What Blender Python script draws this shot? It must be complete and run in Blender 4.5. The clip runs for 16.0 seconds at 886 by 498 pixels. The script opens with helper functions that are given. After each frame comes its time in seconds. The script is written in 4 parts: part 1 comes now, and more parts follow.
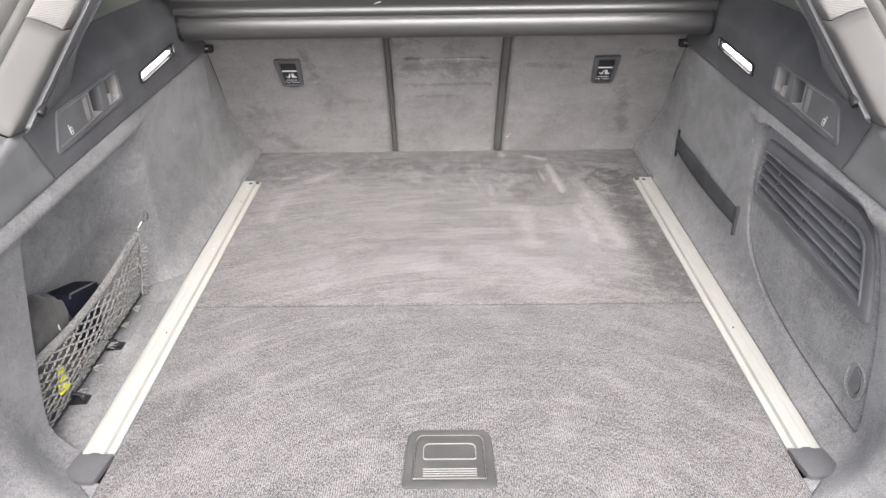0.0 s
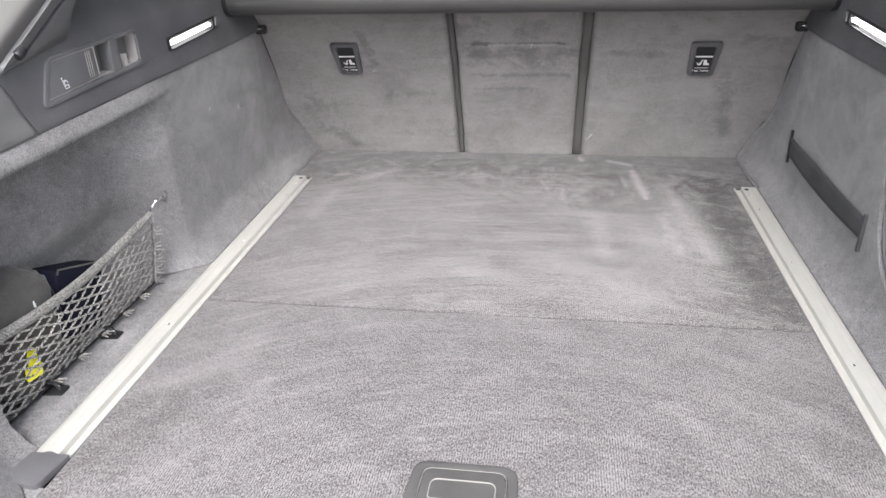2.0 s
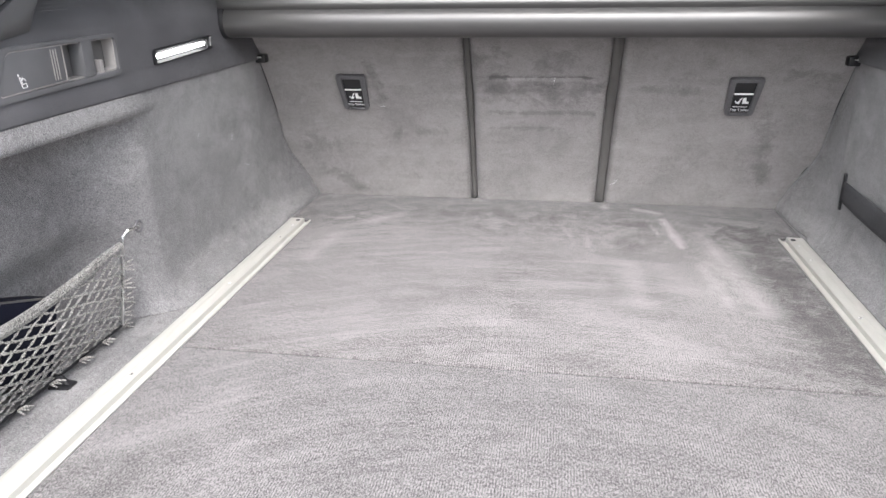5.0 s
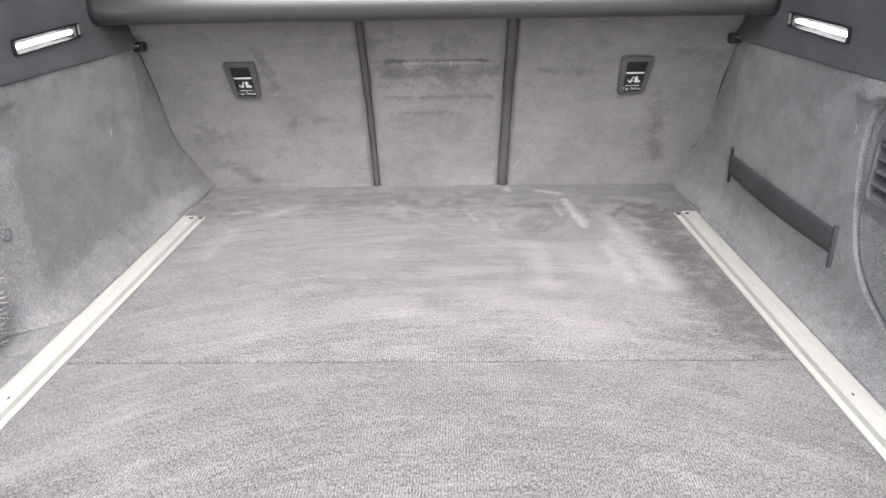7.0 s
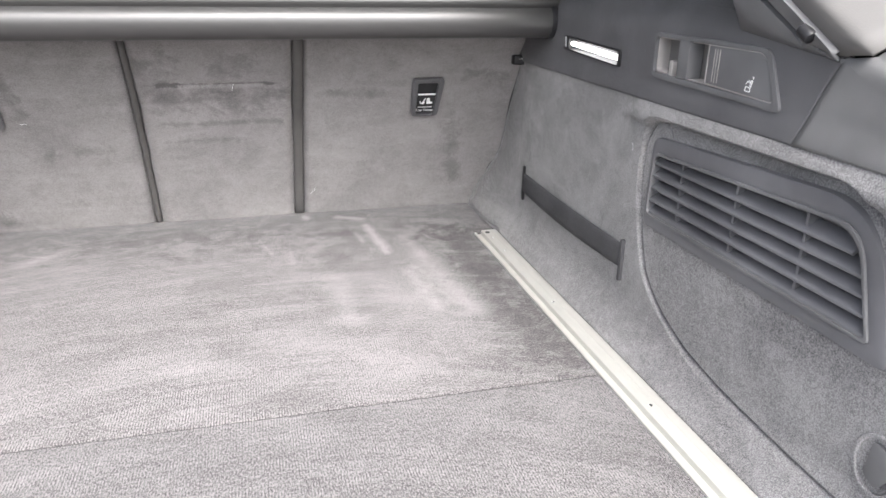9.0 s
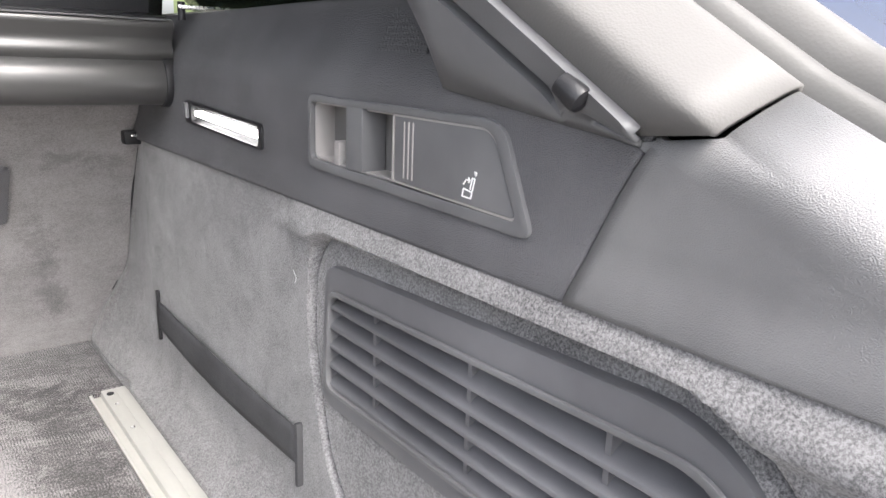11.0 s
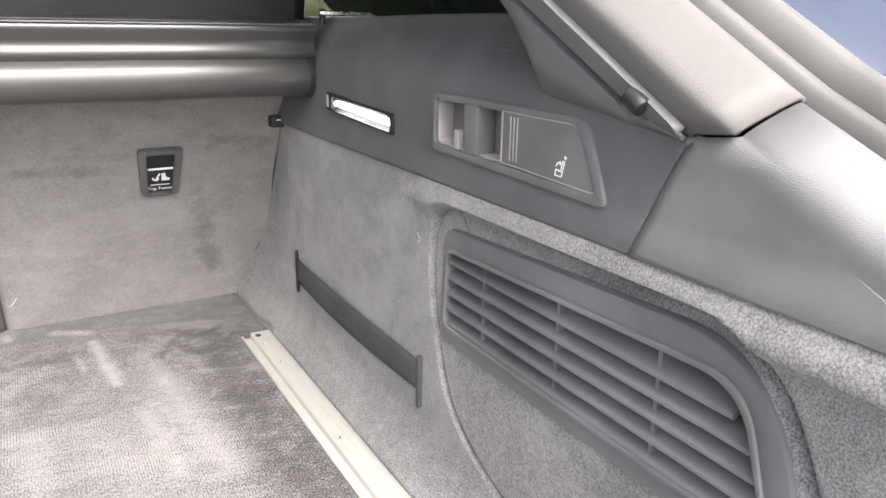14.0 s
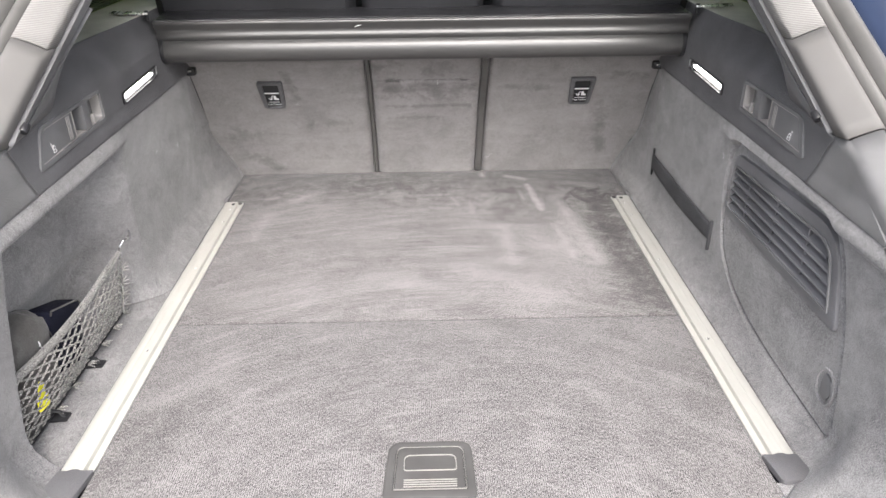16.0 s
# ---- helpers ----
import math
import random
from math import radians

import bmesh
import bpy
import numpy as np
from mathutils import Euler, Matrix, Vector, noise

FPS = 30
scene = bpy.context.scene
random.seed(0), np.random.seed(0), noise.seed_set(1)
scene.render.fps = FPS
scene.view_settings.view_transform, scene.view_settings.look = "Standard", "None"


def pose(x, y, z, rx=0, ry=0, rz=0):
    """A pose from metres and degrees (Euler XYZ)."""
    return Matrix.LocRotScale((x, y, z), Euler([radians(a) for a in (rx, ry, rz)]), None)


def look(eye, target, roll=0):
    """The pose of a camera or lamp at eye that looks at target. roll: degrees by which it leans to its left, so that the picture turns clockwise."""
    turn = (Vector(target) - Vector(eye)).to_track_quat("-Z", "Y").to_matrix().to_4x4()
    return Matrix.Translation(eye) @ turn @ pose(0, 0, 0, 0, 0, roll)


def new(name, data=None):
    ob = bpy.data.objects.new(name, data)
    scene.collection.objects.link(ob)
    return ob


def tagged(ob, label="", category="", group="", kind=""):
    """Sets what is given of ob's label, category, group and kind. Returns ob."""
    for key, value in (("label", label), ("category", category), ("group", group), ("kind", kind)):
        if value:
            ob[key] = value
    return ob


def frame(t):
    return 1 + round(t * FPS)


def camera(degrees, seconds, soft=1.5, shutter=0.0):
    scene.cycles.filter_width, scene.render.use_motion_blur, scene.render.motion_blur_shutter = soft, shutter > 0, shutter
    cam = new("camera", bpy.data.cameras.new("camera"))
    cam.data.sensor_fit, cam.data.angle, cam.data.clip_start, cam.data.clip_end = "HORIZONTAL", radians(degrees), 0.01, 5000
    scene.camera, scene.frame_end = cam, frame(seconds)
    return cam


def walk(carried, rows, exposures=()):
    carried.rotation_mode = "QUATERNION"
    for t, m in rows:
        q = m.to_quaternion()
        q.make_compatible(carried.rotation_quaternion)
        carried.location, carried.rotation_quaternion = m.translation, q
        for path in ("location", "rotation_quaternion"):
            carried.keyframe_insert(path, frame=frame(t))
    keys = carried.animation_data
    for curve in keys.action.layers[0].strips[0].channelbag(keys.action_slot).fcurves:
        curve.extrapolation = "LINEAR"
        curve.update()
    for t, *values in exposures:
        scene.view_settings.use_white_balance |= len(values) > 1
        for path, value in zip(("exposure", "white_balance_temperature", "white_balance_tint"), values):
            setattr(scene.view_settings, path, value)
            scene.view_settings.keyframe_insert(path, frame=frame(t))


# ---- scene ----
cam = camera(64.1, 16.0)
PATH = [
    (0, (0.0, -0.655, 0.728), (-0.013, 1.082, -0.264), -0.8),
    (0.5, (0.006, -0.648, 0.724), (-0.028, 1.085, -0.274), -1.0),
    (1, (0.01, -0.635, 0.718), (-0.064, 1.099, -0.275), -1.1),
    (1.5, (0.041, -0.587, 0.678), (-0.123, 1.154, -0.293), -1.6),
    (2, (0.082, -0.505, 0.58), (-0.213, 1.256, -0.321), -2.0),
    (2.5, (0.087, -0.443, 0.507), (-0.312, 1.337, -0.312), -1.8),
    (3, (0.077, -0.42, 0.481), (-0.372, 1.378, -0.27), -1.6),
    (3.2, (0.073, -0.417, 0.473), (-0.382, 1.389, -0.254), -1.6),
    (5.3, (0.037, -0.381, 0.476), (-0.229, 1.465, -0.246), -0.7),
    (5.5, (0.04, -0.379, 0.476), (-0.203, 1.468, -0.25), -0.7),
    (6, (0.043, -0.375, 0.475), (-0.141, 1.475, -0.264), -0.8),
    (6.5, (0.041, -0.367, 0.472), (-0.077, 1.484, -0.277), -0.9),
    (7, (0.04, -0.358, 0.471), (-0.003, 1.491, -0.289), -1.0),
    (7.5, (0.046, -0.356, 0.47), (0.091, 1.492, -0.294), -0.9),
    (8, (0.05, -0.344, 0.47), (0.201, 1.499, -0.291), -0.6),
    (8.5, (0.061, -0.325, 0.466), (0.354, 1.508, -0.278), -0.1),
    (9, (0.068, -0.292, 0.469), (0.546, 1.513, -0.247), 0.8),
    (9.5, (0.107, -0.223, 0.457), (0.797, 1.53, -0.216), 1.6),
    (10, (0.178, -0.115, 0.447), (1.081, 1.558, -0.173), 2.0),
    (10.2, (0.213, -0.068, 0.44), (1.193, 1.572, -0.151), 2.3),
    (12.3, (0.324, 0.072, 0.44), (1.656, 1.48, -0.053), 0.9),
    (12.5, (0.322, 0.073, 0.441), (1.651, 1.483, -0.054), 0.9),
    (13, (0.323, 0.069, 0.445), (1.616, 1.508, -0.061), 1.0),
    (13.5, (0.299, 0.041, 0.446), (1.485, 1.556, -0.099), 0.8),
    (14, (0.217, -0.063, 0.47), (1.191, 1.576, -0.135), 0.9),
    (14.5, (0.112, -0.236, 0.517), (0.761, 1.522, -0.183), 0.2),
    (15, (0.02, -0.407, 0.611), (0.345, 1.384, -0.217), -0.6),
    (15.5, (0.015, -0.575, 0.683), (0.135, 1.202, -0.226), -0.7),
    (16, (0.008, -0.68, 0.721), (0.039, 1.091, -0.207), -0.6),
]
# seconds, stops, white balance and tint
LIGHTNESS = [(0, 0.97, 6390, 10), (0.6, 0.88, 6240, 10), (1.8, 0.86, 6240, 10), (3.2, 0.99, 6240, 10), (8.3, 1.14, 6240, 10), (9.5, 1.33, 6370, 10),
             (10.2, 1.44, 6380, 10), (12.4, 1.62, 6480, 10), (13.5, 1.56, 6520, 10), (14.5, 1.36, 6600, 10), (15.3, 1.17, 6570, 10), (16, 1.01, 6450, 10)]
walk(cam, [(t, look(eye, target, roll)) for t, eye, target, roll in PATH], LIGHTNESS)

# ---- light ----
SUN_EL, SUN_ROT = radians(50), radians(175)
world = bpy.data.worlds.new("sky")
scene.world = world
world.use_nodes = True
wn = world.node_tree.nodes
sky = wn.new("ShaderNodeTexSky")
sky.sky_type, sky.sun_disc = "NISHITA", False
sky.sun_elevation, sky.sun_rotation = SUN_EL, SUN_ROT
sky.air_density, sky.dust_density, sky.ozone_density = 0.9, 6.0, 0.8
haze = wn.new("ShaderNodeHueSaturation")
haze.inputs["Saturation"].default_value = 0.45
world.node_tree.links.new(sky.outputs["Color"], haze.inputs["Color"])
world.node_tree.links.new(haze.outputs["Color"], wn["Background"].inputs["Color"])
wn["Background"].inputs["Strength"].default_value = 0.27
sun = new("sun", bpy.data.lights.new("sun", "SUN"))
sun.data.energy, sun.data.angle, sun.data.color = 1.0, radians(36), (1.0, 0.98, 0.972)
sun.matrix_world = look((4 * math.cos(SUN_EL) * math.sin(SUN_ROT), 4 * math.cos(SUN_EL) * math.cos(SUN_ROT), 4 * math.sin(SUN_EL)), (0, 0, 0))


# ---- materials ----
class Mat:
    """A node material with a short way to add and link nodes."""

    def __init__(self, name, colour, rough=0.5, metal=0.0):
        self.m = bpy.data.materials.new(name)
        self.m.use_nodes = True
        self.t = self.m.node_tree
        self.b = self.t.nodes["Principled BSDF"]
        self.set("Base Color", (*colour, 1)).set("Roughness", rough).set("Metallic", metal)
        self.co = self.t.nodes.new("ShaderNodeTexCoord").outputs["Object"]

    def set(self, key, value):
        self.b.inputs[key].default_value = value
        return self

    def node(self, kind, **values):
        n = self.t.nodes.new("ShaderNode" + kind)
        for k, v in values.items():
            n.inputs[k.replace("_", " ")].default_value = v
        return n

    def link(self, a, b):
        self.t.links.new(a, b)
        return self

    def stretched(self, scale):
        n = self.node("Mapping", Scale=scale)
        self.link(self.co, n.inputs["Vector"])
        return n.outputs["Vector"]

    def noise(self, scale, detail=3.0, rough=0.55, stretch=(1, 1, 1), distort=0.0):
        n = self.node("TexNoise", Scale=scale, Detail=detail, Roughness=rough, Distortion=distort)
        self.link(self.stretched(stretch), n.inputs["Vector"])
        return n.outputs["Fac"]

    def ramp(self, fac, low, high, a, b):
        n = self.node("MapRange", From_Min=low, From_Max=high, To_Min=a, To_Max=b)
        self.link(fac, n.inputs["Value"])
        return n.outputs["Result"]

    def math(self, op, a, b):
        n = self.t.nodes.new("ShaderNodeMath")
        n.operation = op
        for i, v in enumerate((a, b)):
            if isinstance(v, (int, float)):
                n.inputs[i].default_value = v
            else:
                self.link(v, n.inputs[i])
        return n.outputs[0]

    def vec(self, op, a, b):
        n = self.t.nodes.new("ShaderNodeVectorMath")
        n.operation = op
        for i, v in enumerate((a, b)):
            if isinstance(v, tuple):
                n.inputs[i].default_value = v
            elif v is not None:
                self.link(v, n.inputs[i])
        return n.outputs["Value" if op in ("DOT_PRODUCT", "LENGTH") else "Vector"]

    def tint(self, fac, dark, light):
        n = self.node("Mix")
        n.data_type = "RGBA"
        self.link(fac, n.inputs["Factor"])
        n.inputs["A"].default_value, n.inputs["B"].default_value = (*dark, 1), (*light, 1)
        return self.link(n.outputs["Result"], self.b.inputs["Base Color"])

    def bump(self, height, strength, distance):
        n = self.node("Bump", Strength=strength, Distance=distance)
        self.link(height, n.inputs["Height"])
        return self.link(n.outputs["Normal"], self.b.inputs["Normal"])


def carpet(name, dark, light, marks, streak, fibre=420, ribs=0.0, strokes=(), grain=0.55, clump=0.17, base=0.5, tufts=130, patches=0.1):
    """Short velour: fibre speckle, soft clouds and brushed streaks."""
    m = Mat(name, light, 0.95)
    speck = m.noise(fibre, 4.0, 0.85)
    coarse = m.noise(tufts, 3.0, 0.7)
    patch = m.noise(30, 4.0, 0.65, distort=0.5)
    cloud = m.noise(7.0, 5.0, 0.6, distort=0.6)
    if isinstance(streak[0], tuple):
        # strokes swept in arcs about a centre
        centre, fine = streak
        away = m.vec("SUBTRACT", m.co, (*centre, 0))
        xyz = m.node("SeparateXYZ")
        m.link(away, xyz.inputs[0])
        polar = m.node("CombineXYZ")
        m.link(m.math("MULTIPLY", m.vec("LENGTH", away, None), fine[0]), polar.inputs[0])
        m.link(m.math("MULTIPLY", m.math("ARCTAN2", xyz.outputs[0], xyz.outputs[1]), fine[1]), polar.inputs[1])
        n = m.node("TexNoise", Scale=1.0, Detail=6.0, Roughness=0.62, Distortion=0.5)
        m.link(polar.outputs[0], n.inputs["Vector"])
        brush = n.outputs["Fac"]
    else:
        brush = m.noise(1.0, 6.0, 0.62, streak, 0.8)
    v = m.math("ADD", m.math("MULTIPLY", m.math("SUBTRACT", m.ramp(speck, 0.40, 0.60, 0, 1), 0.5), grain), 0.5 * base)
    v = m.math("ADD", v, m.math("MULTIPLY", m.ramp(coarse, 0.3, 0.7, 0, 1), clump))
    v = m.math("ADD", v, m.math("MULTIPLY", m.ramp(cloud, 0.3, 0.7, 0, 1), 0.18))
    v = m.math("ADD", v, m.math("MULTIPLY", m.ramp(patch, 0.42, 0.66, 0, 1), patches))
    v = m.math("ADD", v, m.math("MULTIPLY", m.ramp(brush, 0.47, 0.68, 0, 1), marks))
    if isinstance(streak[0], tuple):
        # thin bright hairs of the same sweep
        thin = m.node("TexNoise", Scale=1.0, Detail=4.0, Roughness=0.7, Distortion=0.35)
        m.link(m.vec("MULTIPLY", polar.outputs[0], (4.2, 0.8, 1)), thin.inputs["Vector"])
        v = m.math("ADD", v, m.math("MULTIPLY", m.ramp(thin.outputs["Fac"], 0.47, 0.66, 0, 1), marks * 0.9))
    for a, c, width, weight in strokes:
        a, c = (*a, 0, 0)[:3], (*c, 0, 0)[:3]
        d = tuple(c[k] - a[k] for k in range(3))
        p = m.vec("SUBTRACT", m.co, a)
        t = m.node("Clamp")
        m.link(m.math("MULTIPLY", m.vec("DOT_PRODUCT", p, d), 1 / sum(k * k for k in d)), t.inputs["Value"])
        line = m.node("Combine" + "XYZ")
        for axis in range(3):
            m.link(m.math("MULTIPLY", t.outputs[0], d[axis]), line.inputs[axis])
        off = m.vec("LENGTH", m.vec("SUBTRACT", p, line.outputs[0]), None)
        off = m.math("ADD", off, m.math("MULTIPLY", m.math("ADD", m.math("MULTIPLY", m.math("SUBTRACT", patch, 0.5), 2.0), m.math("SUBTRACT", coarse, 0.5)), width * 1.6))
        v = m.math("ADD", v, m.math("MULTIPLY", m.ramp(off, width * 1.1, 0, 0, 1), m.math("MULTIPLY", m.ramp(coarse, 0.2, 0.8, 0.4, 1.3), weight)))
    h = speck
    if ribs:
        pile = m.noise(ribs, 4.0, 0.85, (1.9, 0.85, 1))
        cord = m.node("TexWave", Scale=101.0, Distortion=2.2, Detail=2.0)
        cord.bands_direction = "X"
        m.link(m.co, cord.inputs["Vector"])
        shown = m.ramp(m.math("ADD", brush, m.math("MULTIPLY", cloud, 0.5)), 0.68, 0.92, 0.05, 0.55)
        v = m.math("ADD", v, m.math("MULTIPLY", m.math("SUBTRACT", m.ramp(pile, 0.40, 0.60, 0, 1), 0.5), 0.9))
        v = m.math("ADD", v, m.math("MULTIPLY", m.math("SUBTRACT", cord.outputs["Fac"], 0.5), shown))
        h = m.math("ADD", m.math("MULTIPLY", pile, 0.6), speck)
    m.tint(v, dark, light)
    m.bump(h, 0.45, 0.0009)
    m.set("Sheen Weight", 0.2).set("Sheen Roughness", 0.5).set("Specular IOR Level", 0.15)
    return m.m


def plastic(name, colour, rough=0.5, grain=0.35, scale=420, spread=1.25, spec=0.4, relief=0.0008, uneven=0.07):
    """Moulded plastic with a leather grain and faint uneven gloss."""
    m = Mat(name, colour, rough)
    cells = m.node("TexVoronoi", Scale=scale)
    m.link(m.co, cells.inputs["Vector"])
    cloud = m.noise(9, 4)
    m.tint(m.ramp(cloud, 0.3, 0.7, 0, 1), tuple(c / spread for c in colour), tuple(min(1, c * spread) for c in colour))
    m.link(m.ramp(m.noise(14, 4), 0.3, 0.7, rough - uneven, rough + uneven), m.b.inputs["Roughness"])
    m.bump(cells.outputs["Distance"], grain, relief)
    m.set("Specular IOR Level", spec)
    return m.m


STROKES = [((0.262, 1.055), (0.277, 0.90), 0.013, 0.85), ((0.235, 1.02), (0.243, 0.96), 0.006, 0.4), ((0.325, 0.97), (0.335, 0.86), 0.014, 0.35), ((0.30, 0.80), (0.315, 0.66), 0.02, 0.4),
           ((-0.33, 1.10), (-0.27, 1.05), 0.005, 0.4), ((-0.36, 1.02), (-0.31, 1.00), 0.004, 0.4), ((-0.30, 0.93), (-0.25, 0.95), 0.005, 0.3), ((0.06, 0.98), (0.075, 0.93), 0.005, 0.4), ((-0.12, 0.83), (-0.02, 0.86), 0.012, 0.2), ((0.0, 0.70), (0.12, 0.69), 0.02, 0.2), ((0.335, 0.86), (0.365, 0.64), 0.032, 0.5), ((0.25, 0.74), (0.33, 0.56), 0.09, 0.2), ((0.17, 0.80), (0.18, 0.64), 0.03, 0.28),
           ((0.105, 0.935), (0.107, 0.875), 0.008, 0.35), ((0.08, 0.60), (0.24, 0.50), 0.05, 0.3), ((0.215, 1.118), (0.258, 1.095), 0.013, 0.8), ((0.148, 1.140), (0.150, 1.120), 0.012, 0.9),
           ((-0.34, 0.97), (-0.28, 1.03), 0.02, 0.45), ((-0.40, 0.76), (-0.385, 0.89), 0.022, 0.25), ((-0.41, 0.985), (-0.385, 0.995), 0.01, 0.6), ((-0.37, 0.50), (-0.05, 0.56), 0.05, 0.16),
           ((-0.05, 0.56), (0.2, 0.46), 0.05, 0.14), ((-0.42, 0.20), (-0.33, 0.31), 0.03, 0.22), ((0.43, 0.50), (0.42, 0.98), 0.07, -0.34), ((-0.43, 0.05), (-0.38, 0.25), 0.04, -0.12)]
# first stroke paints shade at the foot of the seats, the rest is nap
NAP_AND_SHADE = [((-0.46, 1.125), (0.46, 1.125), 0.17, -0.34), ((0.20, 1.0), (0.18, 0.86), 0.05, -0.15), ((0.405, 0.99), (0.415, 0.62), 0.045, -0.16), ((-0.25, 1.07), (0.05, 1.05), 0.05, -0.12)]
FLOOR_CARPET = carpet("floor_carpet", (0.034, 0.0322, 0.0324), (0.252, 0.240, 0.2405), 0.16, ((0.05, -0.25), (30, 5)), 700, 290, STROKES + NAP_AND_SHADE, 0.6, 0.22, 0.32, 110)
WALL_CARPET = carpet("wall_carpet", (0.054, 0.0525, 0.055), (0.34, 0.332, 0.335), 0.22, (6, 5, 9), 640, grain=0.68)
# first stroke paints shade into the pressed crease of the centre seat
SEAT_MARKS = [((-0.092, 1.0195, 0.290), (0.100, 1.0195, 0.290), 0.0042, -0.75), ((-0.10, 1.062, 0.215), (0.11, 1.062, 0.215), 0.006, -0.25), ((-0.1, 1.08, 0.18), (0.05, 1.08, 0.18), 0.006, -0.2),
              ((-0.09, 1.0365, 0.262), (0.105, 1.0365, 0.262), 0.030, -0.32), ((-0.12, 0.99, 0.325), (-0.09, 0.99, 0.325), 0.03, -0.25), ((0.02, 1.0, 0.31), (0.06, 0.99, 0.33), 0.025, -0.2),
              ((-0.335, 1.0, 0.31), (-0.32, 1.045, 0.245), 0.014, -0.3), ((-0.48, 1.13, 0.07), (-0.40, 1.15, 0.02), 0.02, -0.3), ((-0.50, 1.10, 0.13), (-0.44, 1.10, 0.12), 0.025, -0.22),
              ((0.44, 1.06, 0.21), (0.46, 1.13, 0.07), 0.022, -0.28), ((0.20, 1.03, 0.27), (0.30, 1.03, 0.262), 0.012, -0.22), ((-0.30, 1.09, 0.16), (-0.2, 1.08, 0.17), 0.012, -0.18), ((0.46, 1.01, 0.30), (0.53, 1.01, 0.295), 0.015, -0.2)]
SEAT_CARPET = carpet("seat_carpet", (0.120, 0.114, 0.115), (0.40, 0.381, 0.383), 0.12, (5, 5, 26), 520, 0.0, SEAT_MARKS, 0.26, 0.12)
TRIM = plastic("dark_trim", (0.116, 0.115, 0.121), 0.46, 0.8, 1300, relief=0.0008)
TRIM_REAR = plastic("rear_trim", (0.168, 0.166, 0.168), 0.43, 0.45, 1500, relief=0.0007)
SMOOTH = plastic("smooth_plastic", (0.132, 0.132, 0.136), 0.42, 0.06, 900)
BLACK = plastic("black_plastic", (0.018, 0.018, 0.02), 0.4, 0.1, 700)
# pocket plastic made paler: light on recess walls and lever edge painted in
LIT_PALE = plastic("lit_pale_plastic", (0.32, 0.305, 0.295), 0.5, 0.05, 800, 1.1)
POCKET = plastic("pocket_plastic", (0.13, 0.127, 0.124), 0.5, 0.05, 800, 1.1)
# paler tone paints the highlights on the handle edges and the guide groove
EDGE_GLINT = plastic("edge_glint", (0.27, 0.26, 0.25), 0.35, 0.02, 800, 1.15)
PILLAR = plastic("pillar_trim", (0.118, 0.114, 0.110), 0.55, 0.12, 800, 1.05)
HANDLE = plastic("handle_plastic", (0.078, 0.076, 0.075), 0.4, 0.12, 900)
rib = Mat("ribbed_fabric", (0.24, 0.232, 0.22), 0.8)
rows_of = rib.node("TexWave", Scale=120.0, Distortion=0.4)
rows_of.bands_direction = "Z"
rib.link(rib.co, rows_of.inputs["Vector"])
rib.tint(rows_of.outputs["Fac"], (0.155, 0.150, 0.145), (0.205, 0.199, 0.192)).bump(rows_of.outputs["Fac"], 0.5, 0.001)
RIBBED = rib.m
RUBBER = plastic("seal_rubber", (0.10, 0.097, 0.093), 0.4, 0.1, 600)
VENT = plastic("vent_plastic", (0.128, 0.128, 0.136), 0.38, 0.05, 800)
SILL = plastic("sill_trim", (0.42, 0.42, 0.37), 0.6, 0.2, 500)
FABRIC = plastic("cover_vinyl", (0.042, 0.041, 0.041), 0.37, 0.0, 900, 1.05, 0.75, uneven=0.015)
DARK_SEAT = plastic("cabin_black", (0.02, 0.02, 0.023), 0.6, 0.3, 300)
STRAP = plastic("strap_webbing", (0.06, 0.06, 0.064), 0.75, 0.5, 900)
STRIP = plastic("strip_plastic", (0.10, 0.096, 0.094), 0.55, 0.15, 700)


def metal_mat(name, colour, rough, metal=1.0):
    m = Mat(name, colour, rough, metal)
    m.link(m.ramp(m.noise(30, 5, 0.7, (6, 0.4, 1)), 0.3, 0.7, rough - 0.08, rough + 0.12), m.b.inputs["Roughness"])
    m.tint(m.ramp(m.noise(25, 6, 0.7, (3, 0.5, 1)), 0.35, 0.75, 0, 1), tuple(c * 0.9 for c in colour), colour)
    m.bump(m.noise(300, 2, 0.6, (4, 0.15, 1)), 0.08, 0.0005)
    return m.m


ALU = metal_mat("anodised_aluminium", (0.53, 0.525, 0.49), 0.5, 0.25)
STEEL = metal_mat("bright_steel", (0.75, 0.75, 0.74), 0.25)
WHITE = plastic("white_print", (0.85, 0.85, 0.85), 0.5, 0.02, 900, 1.02)
BAND = carpet("elastic_band", (0.04, 0.039, 0.037), (0.42, 0.41, 0.39), 0.1, (9, 9, 9), 620, grain=1.3)
CORD = carpet("net_cord", (0.04, 0.039, 0.037), (0.52, 0.505, 0.475), 0.1, (9, 9, 9), 560, grain=1.3)
NAVY_CLOTH = plastic("navy_cloth", (0.012, 0.013, 0.024), 0.85, 0.5, 900, 1.2, 0.15)
BAG_CLOTH = carpet("bag_cloth", (0.05, 0.047, 0.044), (0.13, 0.125, 0.12), 0.3, (9, 9, 9), 1000)
YELLOW = plastic("yellow_tag", (0.75, 0.72, 0.02), 0.5, 0.05, 900, 1.1)
PAINT = plastic("navy_paint", (0.02, 0.03, 0.06), 0.15, 0.0, 300, 1.1, 0.6)
CONCRETE = carpet("concrete", (0.09, 0.09, 0.088), (0.2, 0.197, 0.19), 0.3, (1, 1, 1), 60)
glow = Mat("lamp_diffuser", (0.9, 0.9, 0.9), 0.4)
glow.set("Emission Color", (1, 0.97, 0.92, 1)).set("Emission Strength", 6.0)
